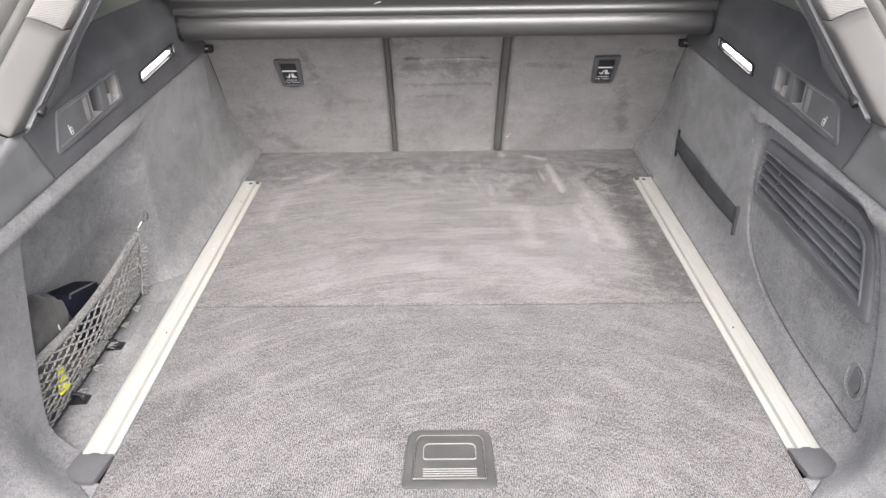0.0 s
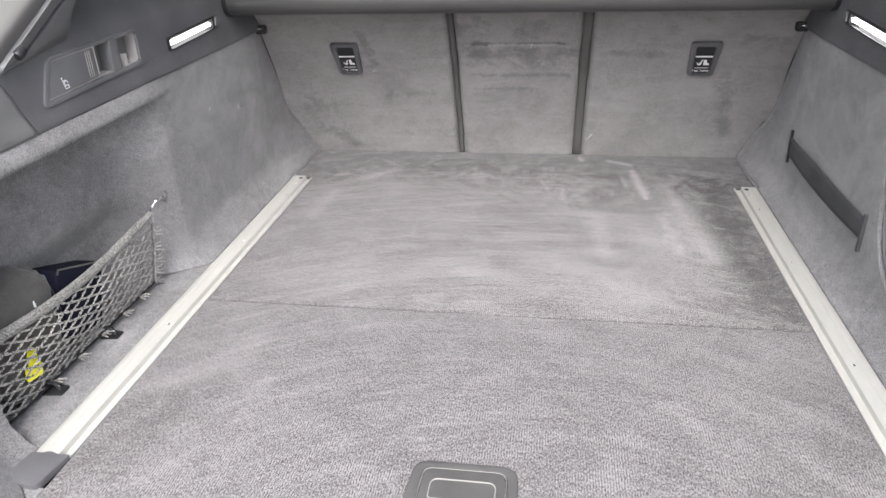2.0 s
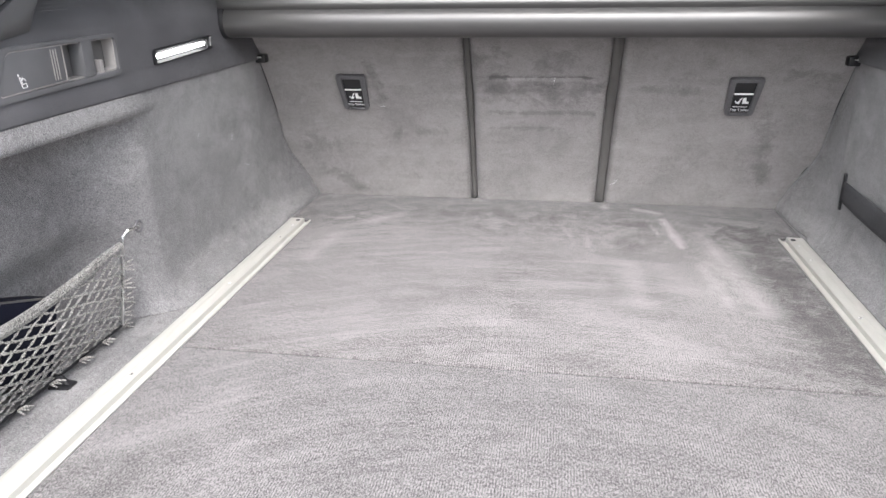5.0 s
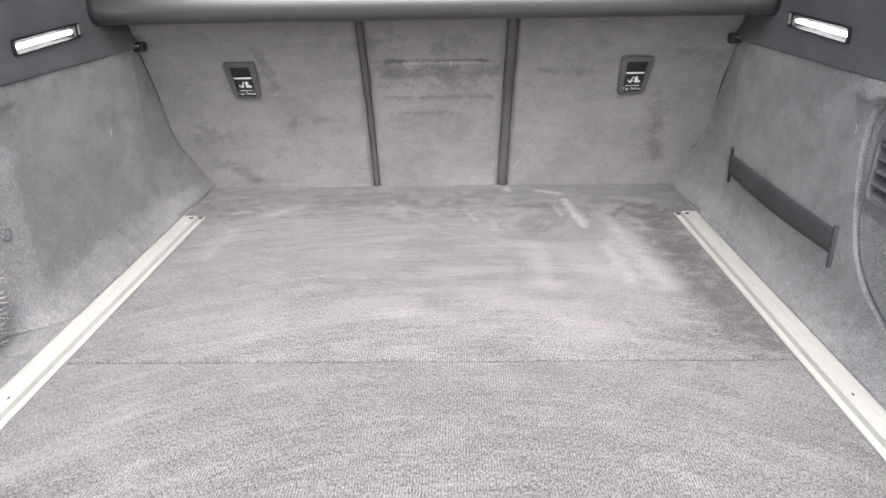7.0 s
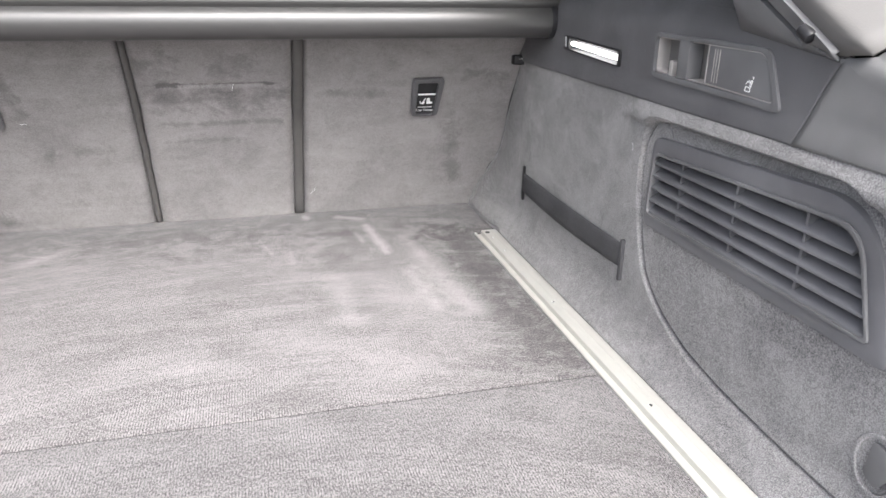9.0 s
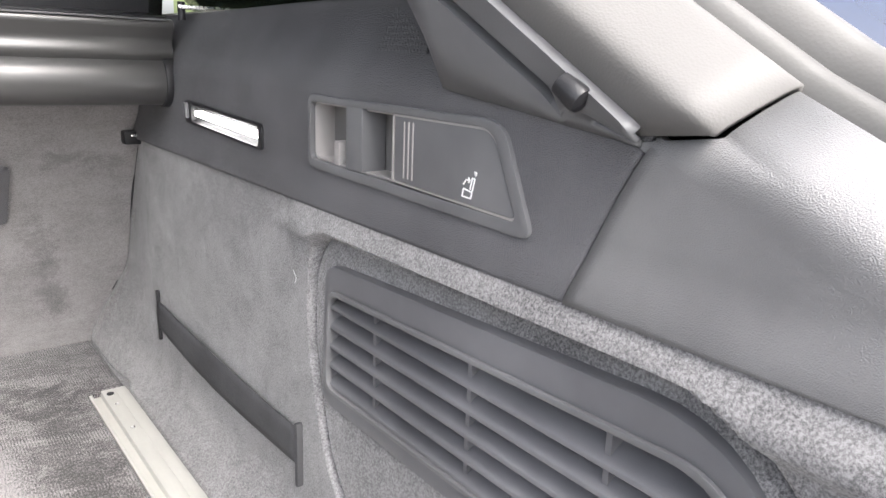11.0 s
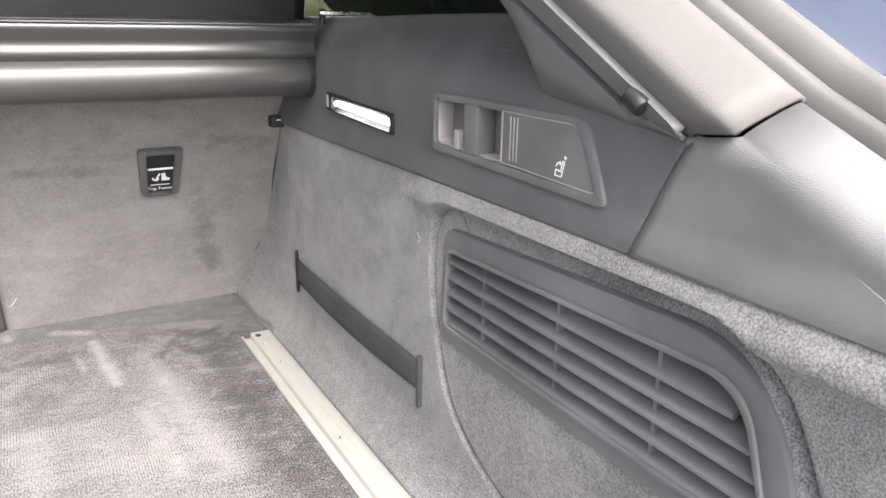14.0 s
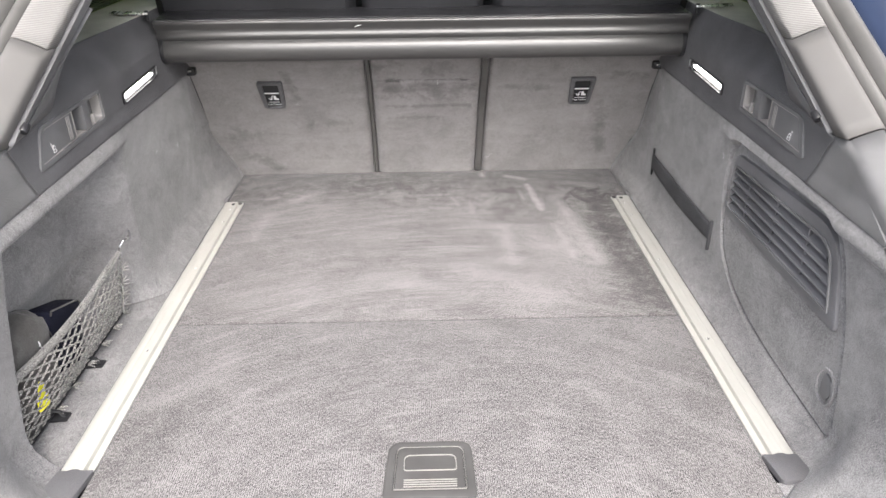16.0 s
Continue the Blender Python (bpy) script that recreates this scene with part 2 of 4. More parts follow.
LAMP = glow.m
pane = Mat("green_glass", (0.7, 0.9, 0.55), 0.02)
clear = pane.node("BsdfTransparent", Color=(0.84, 0.90, 0.66, 1))
gloss = pane.node("BsdfGlossy", Roughness=0.02)
blend = pane.node("MixShader", Fac=0.06)
pane.link(clear.outputs[0], blend.inputs[1]).link(gloss.outputs[0], blend.inputs[2])
pane.link(blend.outputs[0], pane.t.nodes["Material Output"].inputs["Surface"])
GLASS = pane.m


# ---- mesh helpers ----
def part(name, bm, material, parent=None, label="", smooth=True, thick=0.0):
    """Links a bmesh as one mesh object, under a thing or a part if one is given."""
    me = bpy.data.meshes.new(name)
    bm.to_mesh(me)
    bm.free()
    if smooth:
        me.shade_smooth()
        me.set_sharp_from_angle(angle=radians(38))
    me.materials.append(material)
    ob = new(name, me)
    if thick:
        s = ob.modifiers.new("thickness", "SOLIDIFY")
        s.thickness, s.offset = thick, -1
    if parent:
        ob.parent = parent
        ob.matrix_parent_inverse = parent.matrix_world.inverted()
    return tagged(ob, label)


def thing(name, base, label, category, group="", kind=""):
    ob = new(name)
    ob.empty_display_size = 0.05
    ob.location = base
    bpy.context.view_layer.update()
    return tagged(ob, label, category, group, kind)


def bevelled(bm, width, segments=2, angle=30):
    if width:
        edges = [e for e in bm.edges if len(e.link_faces) == 2 and e.calc_face_angle(0) > radians(angle)]
        bmesh.ops.bevel(bm, geom=edges, offset=width, segments=segments, profile=0.6, affect="EDGES", clamp_overlap=True)
    return bm


def prism(loop, vec, bevel=0.0, bm=None):
    """The loop of places, pushed along vec into a solid."""
    own = bm is None
    bm = bm or bmesh.new()
    vec = Vector(vec)
    a = [bm.verts.new(p) for p in loop]
    b = [bm.verts.new(Vector(p) + vec) for p in loop]
    n = len(a)
    faces = [bm.faces.new(a), bm.faces.new(b[::-1])]
    faces += [bm.faces.new((a[i], b[i], b[(i + 1) % n], a[(i + 1) % n])) for i in range(n)]
    bmesh.ops.recalc_face_normals(bm, faces=faces)
    return bevelled(bm, bevel) if own else bm


def ring(outer, inner, vec, bevel=0.0):
    """A frame between two loops of as many places each, pushed along vec."""
    bm = bmesh.new()
    vec = Vector(vec)
    rows = [[bm.verts.new(Vector(p) + o) for p in loop] for loop, o in ((outer, 0 * vec), (outer, vec), (inner, vec), (inner, 0 * vec))]
    n = len(outer)
    for r in range(4):
        a, b = rows[r], rows[(r + 1) % 4]
        for i in range(n):
            bm.faces.new((a[i], a[(i + 1) % n], b[(i + 1) % n], b[i]))
    bmesh.ops.recalc_face_normals(bm, faces=bm.faces)
    return bevelled(bm, bevel)


def box(x0, x1, y0, y1, z0, z1, bevel=0.0):
    return prism([(x0, y0, z0), (x1, y0, z0), (x1, y1, z0), (x0, y1, z0)], (0, 0, z1 - z0), bevel)


def rounded(points, radius, n=5):
    """A polygon's corners made round; radius one number, or one for each corner."""
    out = []
    for i, p in enumerate(points):
        r = radius[i] if isinstance(radius, (list, tuple)) else radius
        p = Vector(p)
        a, b = Vector(points[i - 1]) - p, Vector(points[(i + 1) % len(points)]) - p
        r = min(r, a.length * 0.49, b.length * 0.49)
        a, b = p + a.normalized() * r, p + b.normalized() * r
        for k in range(n + 1):
            t = k / n
            out.append(tuple((1 - t) ** 2 * a + 2 * t * (1 - t) * p + t * t * b))
    return out


def tube(points, radius, n=8, bm=None):
    """A round bar along a line of places, with closed ends."""
    bm = bm or bmesh.new()
    pts = [Vector(p) for p in points]
    rows = []
    for i, p in enumerate(pts):
        d = (pts[min(i + 1, len(pts) - 1)] - pts[max(i - 1, 0)]).normalized()
        u = d.cross(Vector((0.31, 0.17, 0.93))).normalized()
        v = d.cross(u)
        r = radius[i] if isinstance(radius, (list, tuple)) else radius
        rows.append([bm.verts.new(p + r * (math.cos(6.28319 * k / n) * u + math.sin(6.28319 * k / n) * v)) for k in range(n)])
    for a, b in zip(rows, rows[1:]):
        for k in range(n):
            bm.faces.new((a[k], a[(k + 1) % n], b[(k + 1) % n], b[k]))
    bm.faces.new(rows[0][::-1])
    bm.faces.new(rows[-1])
    bmesh.ops.recalc_face_normals(bm, faces=bm.faces)
    return bm


def sheet(rows, flip=False):
    """A surface through rows of places."""
    bm = bmesh.new()
    v = [[bm.verts.new(p) for p in row] for row in rows]
    for a, b in zip(v, v[1:]):
        for i in range(len(a) - 1):
            q = (a[i], a[i + 1], b[i + 1], b[i])
            bm.faces.new(q[::-1] if flip else q)
    return bm


def eased(profile, rounds=2):
    """A profile with its corners cut twice, so that it bends softly."""
    for _ in range(rounds):
        out = [profile[0]]
        for (x0, h0), (x1, h1) in zip(profile, profile[1:]):
            out += [(0.75 * x0 + 0.25 * x1, 0.75 * h0 + 0.25 * h1), (0.25 * x0 + 0.75 * x1, 0.25 * h0 + 0.75 * h1)]
        profile = out + [profile[-1]]
    return profile


def step(a, b, v):
    t = min(1, max(0, (v - a) / (b - a)))
    return t * t * (3 - 2 * t)


def span(a, b, n):
    return [a + (b - a) * i / n for i in range(n + 1)]

# ---- the plan: x across, y from the rear edge of the floor to the seats, z up from the floor ----
SIDES = ((1, "right"), (-1, "left"))
TRIM_Z = 0.331


def seat_y(z):
    """The backs of the seats lean to the rear."""
    return 1.160 - 0.36 * z - 0.45 * z * z if z < 0.42 else 0.9294 - 0.3 * (z - 0.42)


def edge_z(y):
    """The crease of the tailgate shoulder, which rises to the front and steepens at the pillar."""
    return 0.4145 + (0.66 if y > 0.187 else 0.48) * (y - 0.187)


def edge_x(y):
    """The pillar leans in as it rises."""
    return -0.16 * max(0, y - 0.187)


def wall_x(z):
    """Upright above, with a wide round foot at the floor."""
    return 0.55 - 0.0385 * max(0, 1 - z / 0.062) ** 2.4


def ledge(y, z):
    """How far the carpet rolls inwards in a lip under the trim."""
    return 0.0085 * step(0.334, 0.306, z) * step(0.294, 0.304, z) * step(0.60, 0.50, y)


def trim_x(y, z):
    x = 0.55 + 0.004 * step(0.33, 0.36, z) + 0.032 * step(0.41, 0.48, z) * step(0.3, 0.45, y)
    return x


def recess(y, z):
    """How deep the side pocket lies behind the wall, 0 to 1: open to the front, lipped at its top and rear."""
    rear = 0.062 + 0.19 * max(0, z) ** 1.35 * 2.2
    top = 0.300
    return step(0.55, 0.43, y) * step(rear, rear + 0.012, y) * step(top, top - 0.012, z)


HATCH = rounded([(0.515, 0.309), (0.526, 0.225), (0.492, 0.098), (0.402, 0.048), (0.29, 0.034), (0.050, 0.026), (0.078, 0.17), (0.130, 0.280), (0.170, 0.311)], [0.03, 0.06, 0.05, 0.05, 0.05, 0.012, 0.05, 0.04, 0.03], 4)


PANEL_HOLE = rounded([(0.5165, 0.3605), (0.2870, 0.3560), (0.3110, 0.4065), (0.5165, 0.4070)], [0.006, 0.005, 0.010, 0.006], 6)
LAMP_HOLE = rounded([(0.607, 0.3585), (0.781, 0.3655), (0.781, 0.3855), (0.607, 0.3785)], 0.005, 4)


def outside(y, z, loop):
    """The distance from a closed outline, negative inside."""
    near, inside = 9.0, False
    for (y0, z0), (y1, z1) in zip(loop, loop[1:] + loop[:1]):
        dy, dz = y1 - y0, z1 - z0
        t = min(1, max(0, ((y - y0) * dy + (z - z0) * dz) / (dy * dy + dz * dz + 1e-12)))
        near = min(near, math.hypot(y - y0 - t * dy, z - z0 - t * dz))
        if (z0 > z) != (z1 > z) and y < y0 + (z - z0) / (z1 - z0) * dy:
            inside = not inside
    return -near if inside else near


# ground far outside and the body of the car round the boot
g = bmesh.new()
bmesh.ops.create_grid(g, x_segments=2, y_segments=2, size=400)
ground = part("ground", g, CONCRETE, smooth=False)
ground.location.z = -0.68
tagged(ground, "plain grey concrete ground under the car", "ground", kind="structure")

for s, side in SIDES:
    # side wall of carpet
    rows = []
    zs = span(0, TRIM_Z, 120 if s < 0 else 130)
    ys = span(-0.13, 0.955, 380 if s < 0 else 420)
    for z0 in zs:
        row = []
        for y in ys:
            z = min(z0, edge_z(y) - 0.028) if z0 > 0.2 else z0
            x = wall_x(z)
            x += recess(y, z) * (0.632 - 0.026 * step(0.11, 0.17, z) - x) if s < 0 else 0.020 * step(0.0035, -0.005, outside(y, z, HATCH))
            x -= ledge(y, z)
            x -= 0.058 * step(0.036, -0.045, y) * step(0.15, 0.0, z)
            row.append((s * x, y, z))
        end = (0.510 + 0.048 * step(0, 0.15, z0), seat_y(z0) + 0.006)
        a, b = Vector((row[-1][0] * s, 0.955)), Vector(end)
        for k in range(1, 9):
            t = k / 8
            low = step(0.03, 0.0, z0)
            p = a.lerp(b, t) + Vector((0.012 * math.sin(math.pi * t) * (1 - z0 / TRIM_Z), 0))
            p = p.lerp(Vector((0.510 + 0.021 * (1 - t) ** 6, 0.955 + (b.y - 0.955) * t)), low)
            row.append((s * p.x, p.y, z0))
        rows.append(row)
    wall = part(f"wall_{side}", sheet(rows, s > 0), WALL_CARPET, thick=0.008)
    tagged(wall, "grey velour carpet side wall of the boot with " + ("a deep open side pocket" if s < 0 else "a recessed service hatch"), "boot wall", kind="structure")

    # black tube stands in for the shadow gap where wall meets seat back
    line = [(s * (0.509 + 0.048 * step(0, 0.15, z)), seat_y(z) + 0.002, z) for z in span(0.0, 0.33, 24)]
    gap = part(f"trim_{side}", tube(line, 0.0017, 6), BLACK)
    tagged(gap, "thin black tube standing in for the shadow gap between side wall and seat back", "seam", kind="structure")

    # dark grained trim over the carpet, up to the window and the pillar
    rows = []
    for v in span(0, 1, 64):
        row = []
        for u in span(0, 1, 250):
            y = 0.2568 - 0.0411 * v + (0.7632 + 0.0411 * v) * u
            top = min(edge_z(y) - 0.020, 0.476 + 0.004 * step(0.9, 0.5, y))
            z = TRIM_Z - 0.004 + (top - TRIM_Z + 0.004) * v
            dent = 0.026 * step(0.0005, -0.0035, outside(y, z, PANEL_HOLE)) if 0.27 < y < 0.53 else 0.0
            dent += 0.012 * step(0.0005, -0.003, outside(y, z, LAMP_HOLE)) if 0.59 < y < 0.80 else 0.0
            row.append((s * (trim_x(y, z) - 0.002 + dent), y, z))
        rows.append(row)
    trim = part("side_trim", sheet(rows, s > 0), TRIM, thick=0.006)
    tagged(trim, "black grained plastic trim panel above the boot carpet", "trim panel", "side trims")

    # rear trim that closes the side at the tailgate
    rows = []
    for v in span(0, 1, 26):
        row = []
        for u in span(0, 1, 44):
            seam = 0.2553 - 0.0411 * v
            y = -0.02 + (seam + 0.02) * u - 0.11 * (1 - u) * (1 - v)
            top = edge_z(y) - 0.020
            z = min(TRIM_Z - 0.004, top - 0.004) + (top - min(TRIM_Z - 0.004, top - 0.004)) * v
            row.append((s * (trim_x(y, z) - 0.003), y, z))
        rows.append(row)
    end_trim = thing("rear_trim", (s * 0.55, 0.1, TRIM_Z), "dark grey grained plastic trim at the tailgate opening", "trim panel", "rear trims")
    part("side_panel", sheet(rows, s > 0), TRIM_REAR, end_trim, thick=0.005)

    # shoulder of the opening: trim cap, pillar trims and seal follow one line
    def shoulder(y0, y1, profile, n=8, slope=0.66):
        d = Vector((0, 1, slope)).normalized()
        up = Vector((0, -d.z, d.y))
        rows = []
        for y in sorted(span(y0, y1, n) + ([0.187] if y0 < 0.18 and y1 > 0.19 else [])):
            base = Vector((s * edge_x(y), y, edge_z(y)))
            rows.append([tuple(Vector((s * x, 0, 0)) + base + up * h - min(h, 0) * Vector((0, 1.0, slope))) for x, h in eased(profile)])
        return sheet(rows, s < 0)

    cap = [(0.5514, -0.027), (0.5509, -0.022), (0.5507, -0.016), (0.5507, -0.009), (0.5520, -0.002), (0.556, 0.0045), (0.566, 0.012), (0.578, 0.020), (0.585, 0.0225), (0.589, 0.017), (0.591, 0.008)]
    part("top_cap", shoulder(-0.20, 0.1862, cap, 12, 0.62), TRIM_REAR, end_trim, thick=0.004)
    pillar = thing("pillar_trim", (s * 0.56, 0.18, 0.415), "pale grey pillar trim rising along the tailgate opening", "pillar trim", "pillar trims")
    cap_up = [(0.560, -0.030), (0.5525, -0.026), (0.5490, -0.021), (0.5475, -0.012), (0.5475, -0.003), (0.5505, 0.0035), (0.560, 0.0105), (0.572, 0.0185), (0.582, 0.0245), (0.588, 0.024), (0.591, 0.016), (0.592, 0.006)]
    part("lower_cover", shoulder(0.188, 0.336, cap_up), PILLAR, pillar, "pale smooth plastic cover", thick=0.004)
    part("upper_cover", shoulder(0.338, 0.78, cap_up, 14), RIBBED, pillar, "pale ribbed fabric cover", thick=0.004)
    seal = thing("door_seal", (s * 0.60, 0.2, 0.43), "grey rubber weather seal along the tailgate opening", "seal", "door seals")
    part("inner_lip", shoulder(-0.25, 0.78, [(0.588, 0.008), (0.589, 0.019), (0.593, 0.0275), (0.598, 0.0305), (0.603, 0.0300), (0.6065, 0.0245)], 14), RUBBER, seal, thick=0.003)
    part("outer_lip", shoulder(-0.25, 0.78, [(0.604, 0.024), (0.606, 0.032), (0.609, 0.038), (0.614, 0.0435), (0.620, 0.045), (0.626, 0.041), (0.629, 0.033), (0.630, 0.0)], 14), RUBBER, seal, thick=0.003)

    # outer body, window and its sill
    body = part(f"body_side_{side}", shoulder(-0.4, 0.78, [(0.6305, 0.018), (0.636, 0.032), (0.65, 0.040), (0.69, 0.056), (0.76, 0.072), (0.86, 0.05), (0.90, -0.1), (0.91, -0.7)]), PAINT, thick=0.004)
    tagged(body, "dark navy painted car body outside the boot", "car body", kind="structure")
    sill = part("window_sill_" + side, box(s * 0.584, s * 0.70, 0.49, 1.25, 0.470, 0.478, 0.002), SILL)
    tagged(sill, "pale trim ledge under the quarter window", "window ledge", kind="structure")
    win = part("window_" + ("1" if s > 0 else "2"), box(s * 0.694, s * 0.698, 0.45, 1.25, 0.478, 0.80, 0), GLASS, smooth=False)
    tagged(win, "green tinted rear quarter window", "window", kind="structure")
    lower = part("wall_outer_" + side, box(s * 0.70, s * 0.73, -0.1, 2.2, -0.4, 0.476), DARK_SEAT)
    tagged(lower, "plain dark body side behind the trim", "wall", kind="structure")

# unseen tailgate, placed and sized to hold back light from above
gate = prism([(-0.60, 0.72, 0.835), (-0.60, 0.66, 0.800), (-0.60, 0.42, 1.060), (-0.60, 0.16, 1.380), (-0.60, 0.10, 1.440), (-0.60, 0.48, 1.120)], (1.2, 0, 0), 0.02)
tagged(part("tailgate", gate, TRIM), "unseen open tailgate with dark inner trim, added to shade the boot", "tailgate", kind="structure")
roof = part("ceiling", box(-0.75, 0.75, 0.75, 2.2, 0.80, 0.83), PILLAR)
tagged(roof, "pale roof lining of the car", "ceiling", kind="structure")
front = part("wall_front", box(-0.75, 0.75, 2.2, 2.23, -0.4, 0.83), DARK_SEAT)
tagged(front, "dark front end of the cabin", "wall", kind="structure")
base = part("floor_pan", box(-0.70, 0.70, -0.08, 2.2, -0.2, -0.02), DARK_SEAT)
tagged(base, "dark floor pan under the boot floor", "floor pan", kind="structure")

pocket_floor = part("pocket_floor", box(-0.68, -0.5312, 0.03, 0.56, -0.018, -0.001, 0.002), WALL_CARPET)
tagged(pocket_floor, "grey carpet floor of the side pocket", "pocket floor", kind="structure")
load_sill = part("load_sill", prism([(-0.62, -0.15, -0.06), (-0.62, -0.06, -0.022), (-0.62, -0.0365, -0.004), (-0.62, -0.0365, -0.14), (-0.62, -0.15, -0.14)], (1.24, 0, 0), 0.006), BLACK)
tagged(load_sill, "dark grey plastic loading sill at the tailgate", "sill", kind="structure")

# ---- boot floor: two carpet boards with a seam, and carpet ledges outside the rails ----
board = part("floor_rear", box(-0.4632, 0.4632, -0.035, 0.4138, -0.018, 0.0, 0.0018), FLOOR_CARPET)
tagged(board, "grey carpet boot floor board around a lifting handle", "boot floor", kind="structure")
outline = [(-0.4632, 0.4172), (0.4632, 0.4172), (0.4632, 0.966), (0.5065, 0.970), (0.5065, 1.17), (-0.5065, 1.17), (-0.5065, 0.970), (-0.4632, 0.966)]
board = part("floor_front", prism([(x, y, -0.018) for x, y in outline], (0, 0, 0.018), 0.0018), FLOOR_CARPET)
tagged(board, "grey carpet boot floor board brushed in streaks, with shade painted along the seats", "boot floor", kind="structure")
# black strip laid in the gap, standing in for its shade
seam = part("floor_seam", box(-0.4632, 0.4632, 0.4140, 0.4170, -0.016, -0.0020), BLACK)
tagged(seam, "thin black strip standing in for the shaded seam between the two floor boards", "seam", kind="structure")
for s, side in SIDES:
    ledge_strip = part("floor_ledge_" + side, prism([(s * x, y, -0.018) for x, y in ((0.4640, -0.045), (0.545, -0.045), (0.545, 1.17), (0.5090, 1.17), (0.5090, 0.966), (0.5098, 0.966), (0.5098, 0.004), (0.4640, 0.004))], (0, 0, 0.0175), 0.0015), WALL_CARPET)
    tagged(ledge_strip, "narrow strip of grey carpet beside the load rail", "floor edge", kind="structure")
    bed = part("rail_bed_" + side, box(s * 0.463, s * 0.535, -0.03, 1.17, -0.03, -0.014), DARK_SEAT)
    tagged(bed, "dark channel under the load rail", "floor edge", kind="structure")

# ---- seats ----
def lean_in(z):
    """The gaps between the seat backs drift slightly across as they rise."""
    return 0.012 * z


SEAT_PARTS = ((-0.575, -0.1465, "outer_seatback"), (-0.1345, 0.1295, "centre_seatback"), (0.1485, 0.575, "outer_seatback"))
for x0, x1, name in SEAT_PARTS:
    back = thing(name, (0.5 * (x0 + x1), 1.16, 0), "grey-brown carpeted back of a rear seat, creased and scuffed" if name[0] == "o" else "narrow carpeted centre seat back with a pressed crease", "seat back", "rear seat backs")
    rows = []
    for z in span(-0.005, 0.44, 130):
        row = []
        lo, hi = x0 + (lean_in(z) if abs(x0) < 0.2 else 0), x1 + (lean_in(z) if abs(x1) < 0.2 else 0)
        for x in span(lo, hi, 40):
            rim = step(0, 0.012, min(x - lo, hi - x))
            dent = 0.0025 * noise.noise((x * 5, z * 9, 3)) + 0.0012 * noise.noise((x * 17, z * 25, 7))
            if name[0] == "c":
                dent += 0.005 * math.exp(-((z - 0.290) / 0.0035) ** 2) * step(0.1, 0.08, abs(x)) + 0.004 * math.exp(-((z - 0.255) / 0.022) ** 2)
            row.append((x, seat_y(z) + 0.010 * (1 - rim) + dent, z))
        rows.append(row)
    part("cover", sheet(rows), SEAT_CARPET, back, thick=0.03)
    # seat tops coloured black in place of the shade above the cover
    rows = [[(x, seat_y(z) - 0.004 + 0.02 * (1 - step(0, 0.02, min(x - x0, x1 - x))), z) for x in span(x0, x1, 20)] for z in span(0.442, 0.64, 12)]
    part("upper_cover", sheet(rows), DARK_SEAT, back, "upper part, its shade put into a black colour", thick=0.05)

# dark strips in the gaps between the seat backs
for x, k in ((-0.1405, 0.58), (0.139, 0.95)):
    rows = []
    for z in span(-0.004, 0.44, 30):
        y = seat_y(z)
        rows.append([(x + lean_in(z) + k * dx, y + dy, z) for dx, dy in ((-0.0105, 0.016), (-0.0098, 0.006), (-0.0075, 0.0030), (-0.004, 0.0014), (0.0, 0.0008), (0.004, 0.0014), (0.0075, 0.0030), (0.0098, 0.006), (0.0105, 0.016))])
    tagged(part("divider_strip", sheet(rows), STRIP, thick=0.004), "dark plastic strip filling the gap between seat backs", "trim strip", "divider strips")


def text_mesh(words, size, material, matrix, parent, name="lettering"):
    curve = bpy.data.curves.new("words", "FONT")
    curve.body, curve.size, curve.extrude, curve.align_x, curve.align_y = words, size, 0.0002, "CENTER", "CENTER"
    tmp = bpy.data.objects.new("words", curve)
    scene.collection.objects.link(tmp)
    bpy.context.view_layer.update()
    me = bpy.data.meshes.new_from_object(tmp)
    bpy.data.objects.remove(tmp)
    me.transform(matrix)
    me.materials.clear()
    me.materials.append(material)
    ob = new(name, me)
    ob.parent = parent
    ob.matrix_parent_inverse = parent.matrix_world.inverted()
    return ob


def moved(bm, m):
    bm.transform(m)
    return bm


def flat(loop, w=0.0):
    return [(u, v, w) for u, v in loop]


def rect(u0, u1, v0, v1):
    return [(u0, v0), (u1, v0), (u1, v1), (u0, v1)]


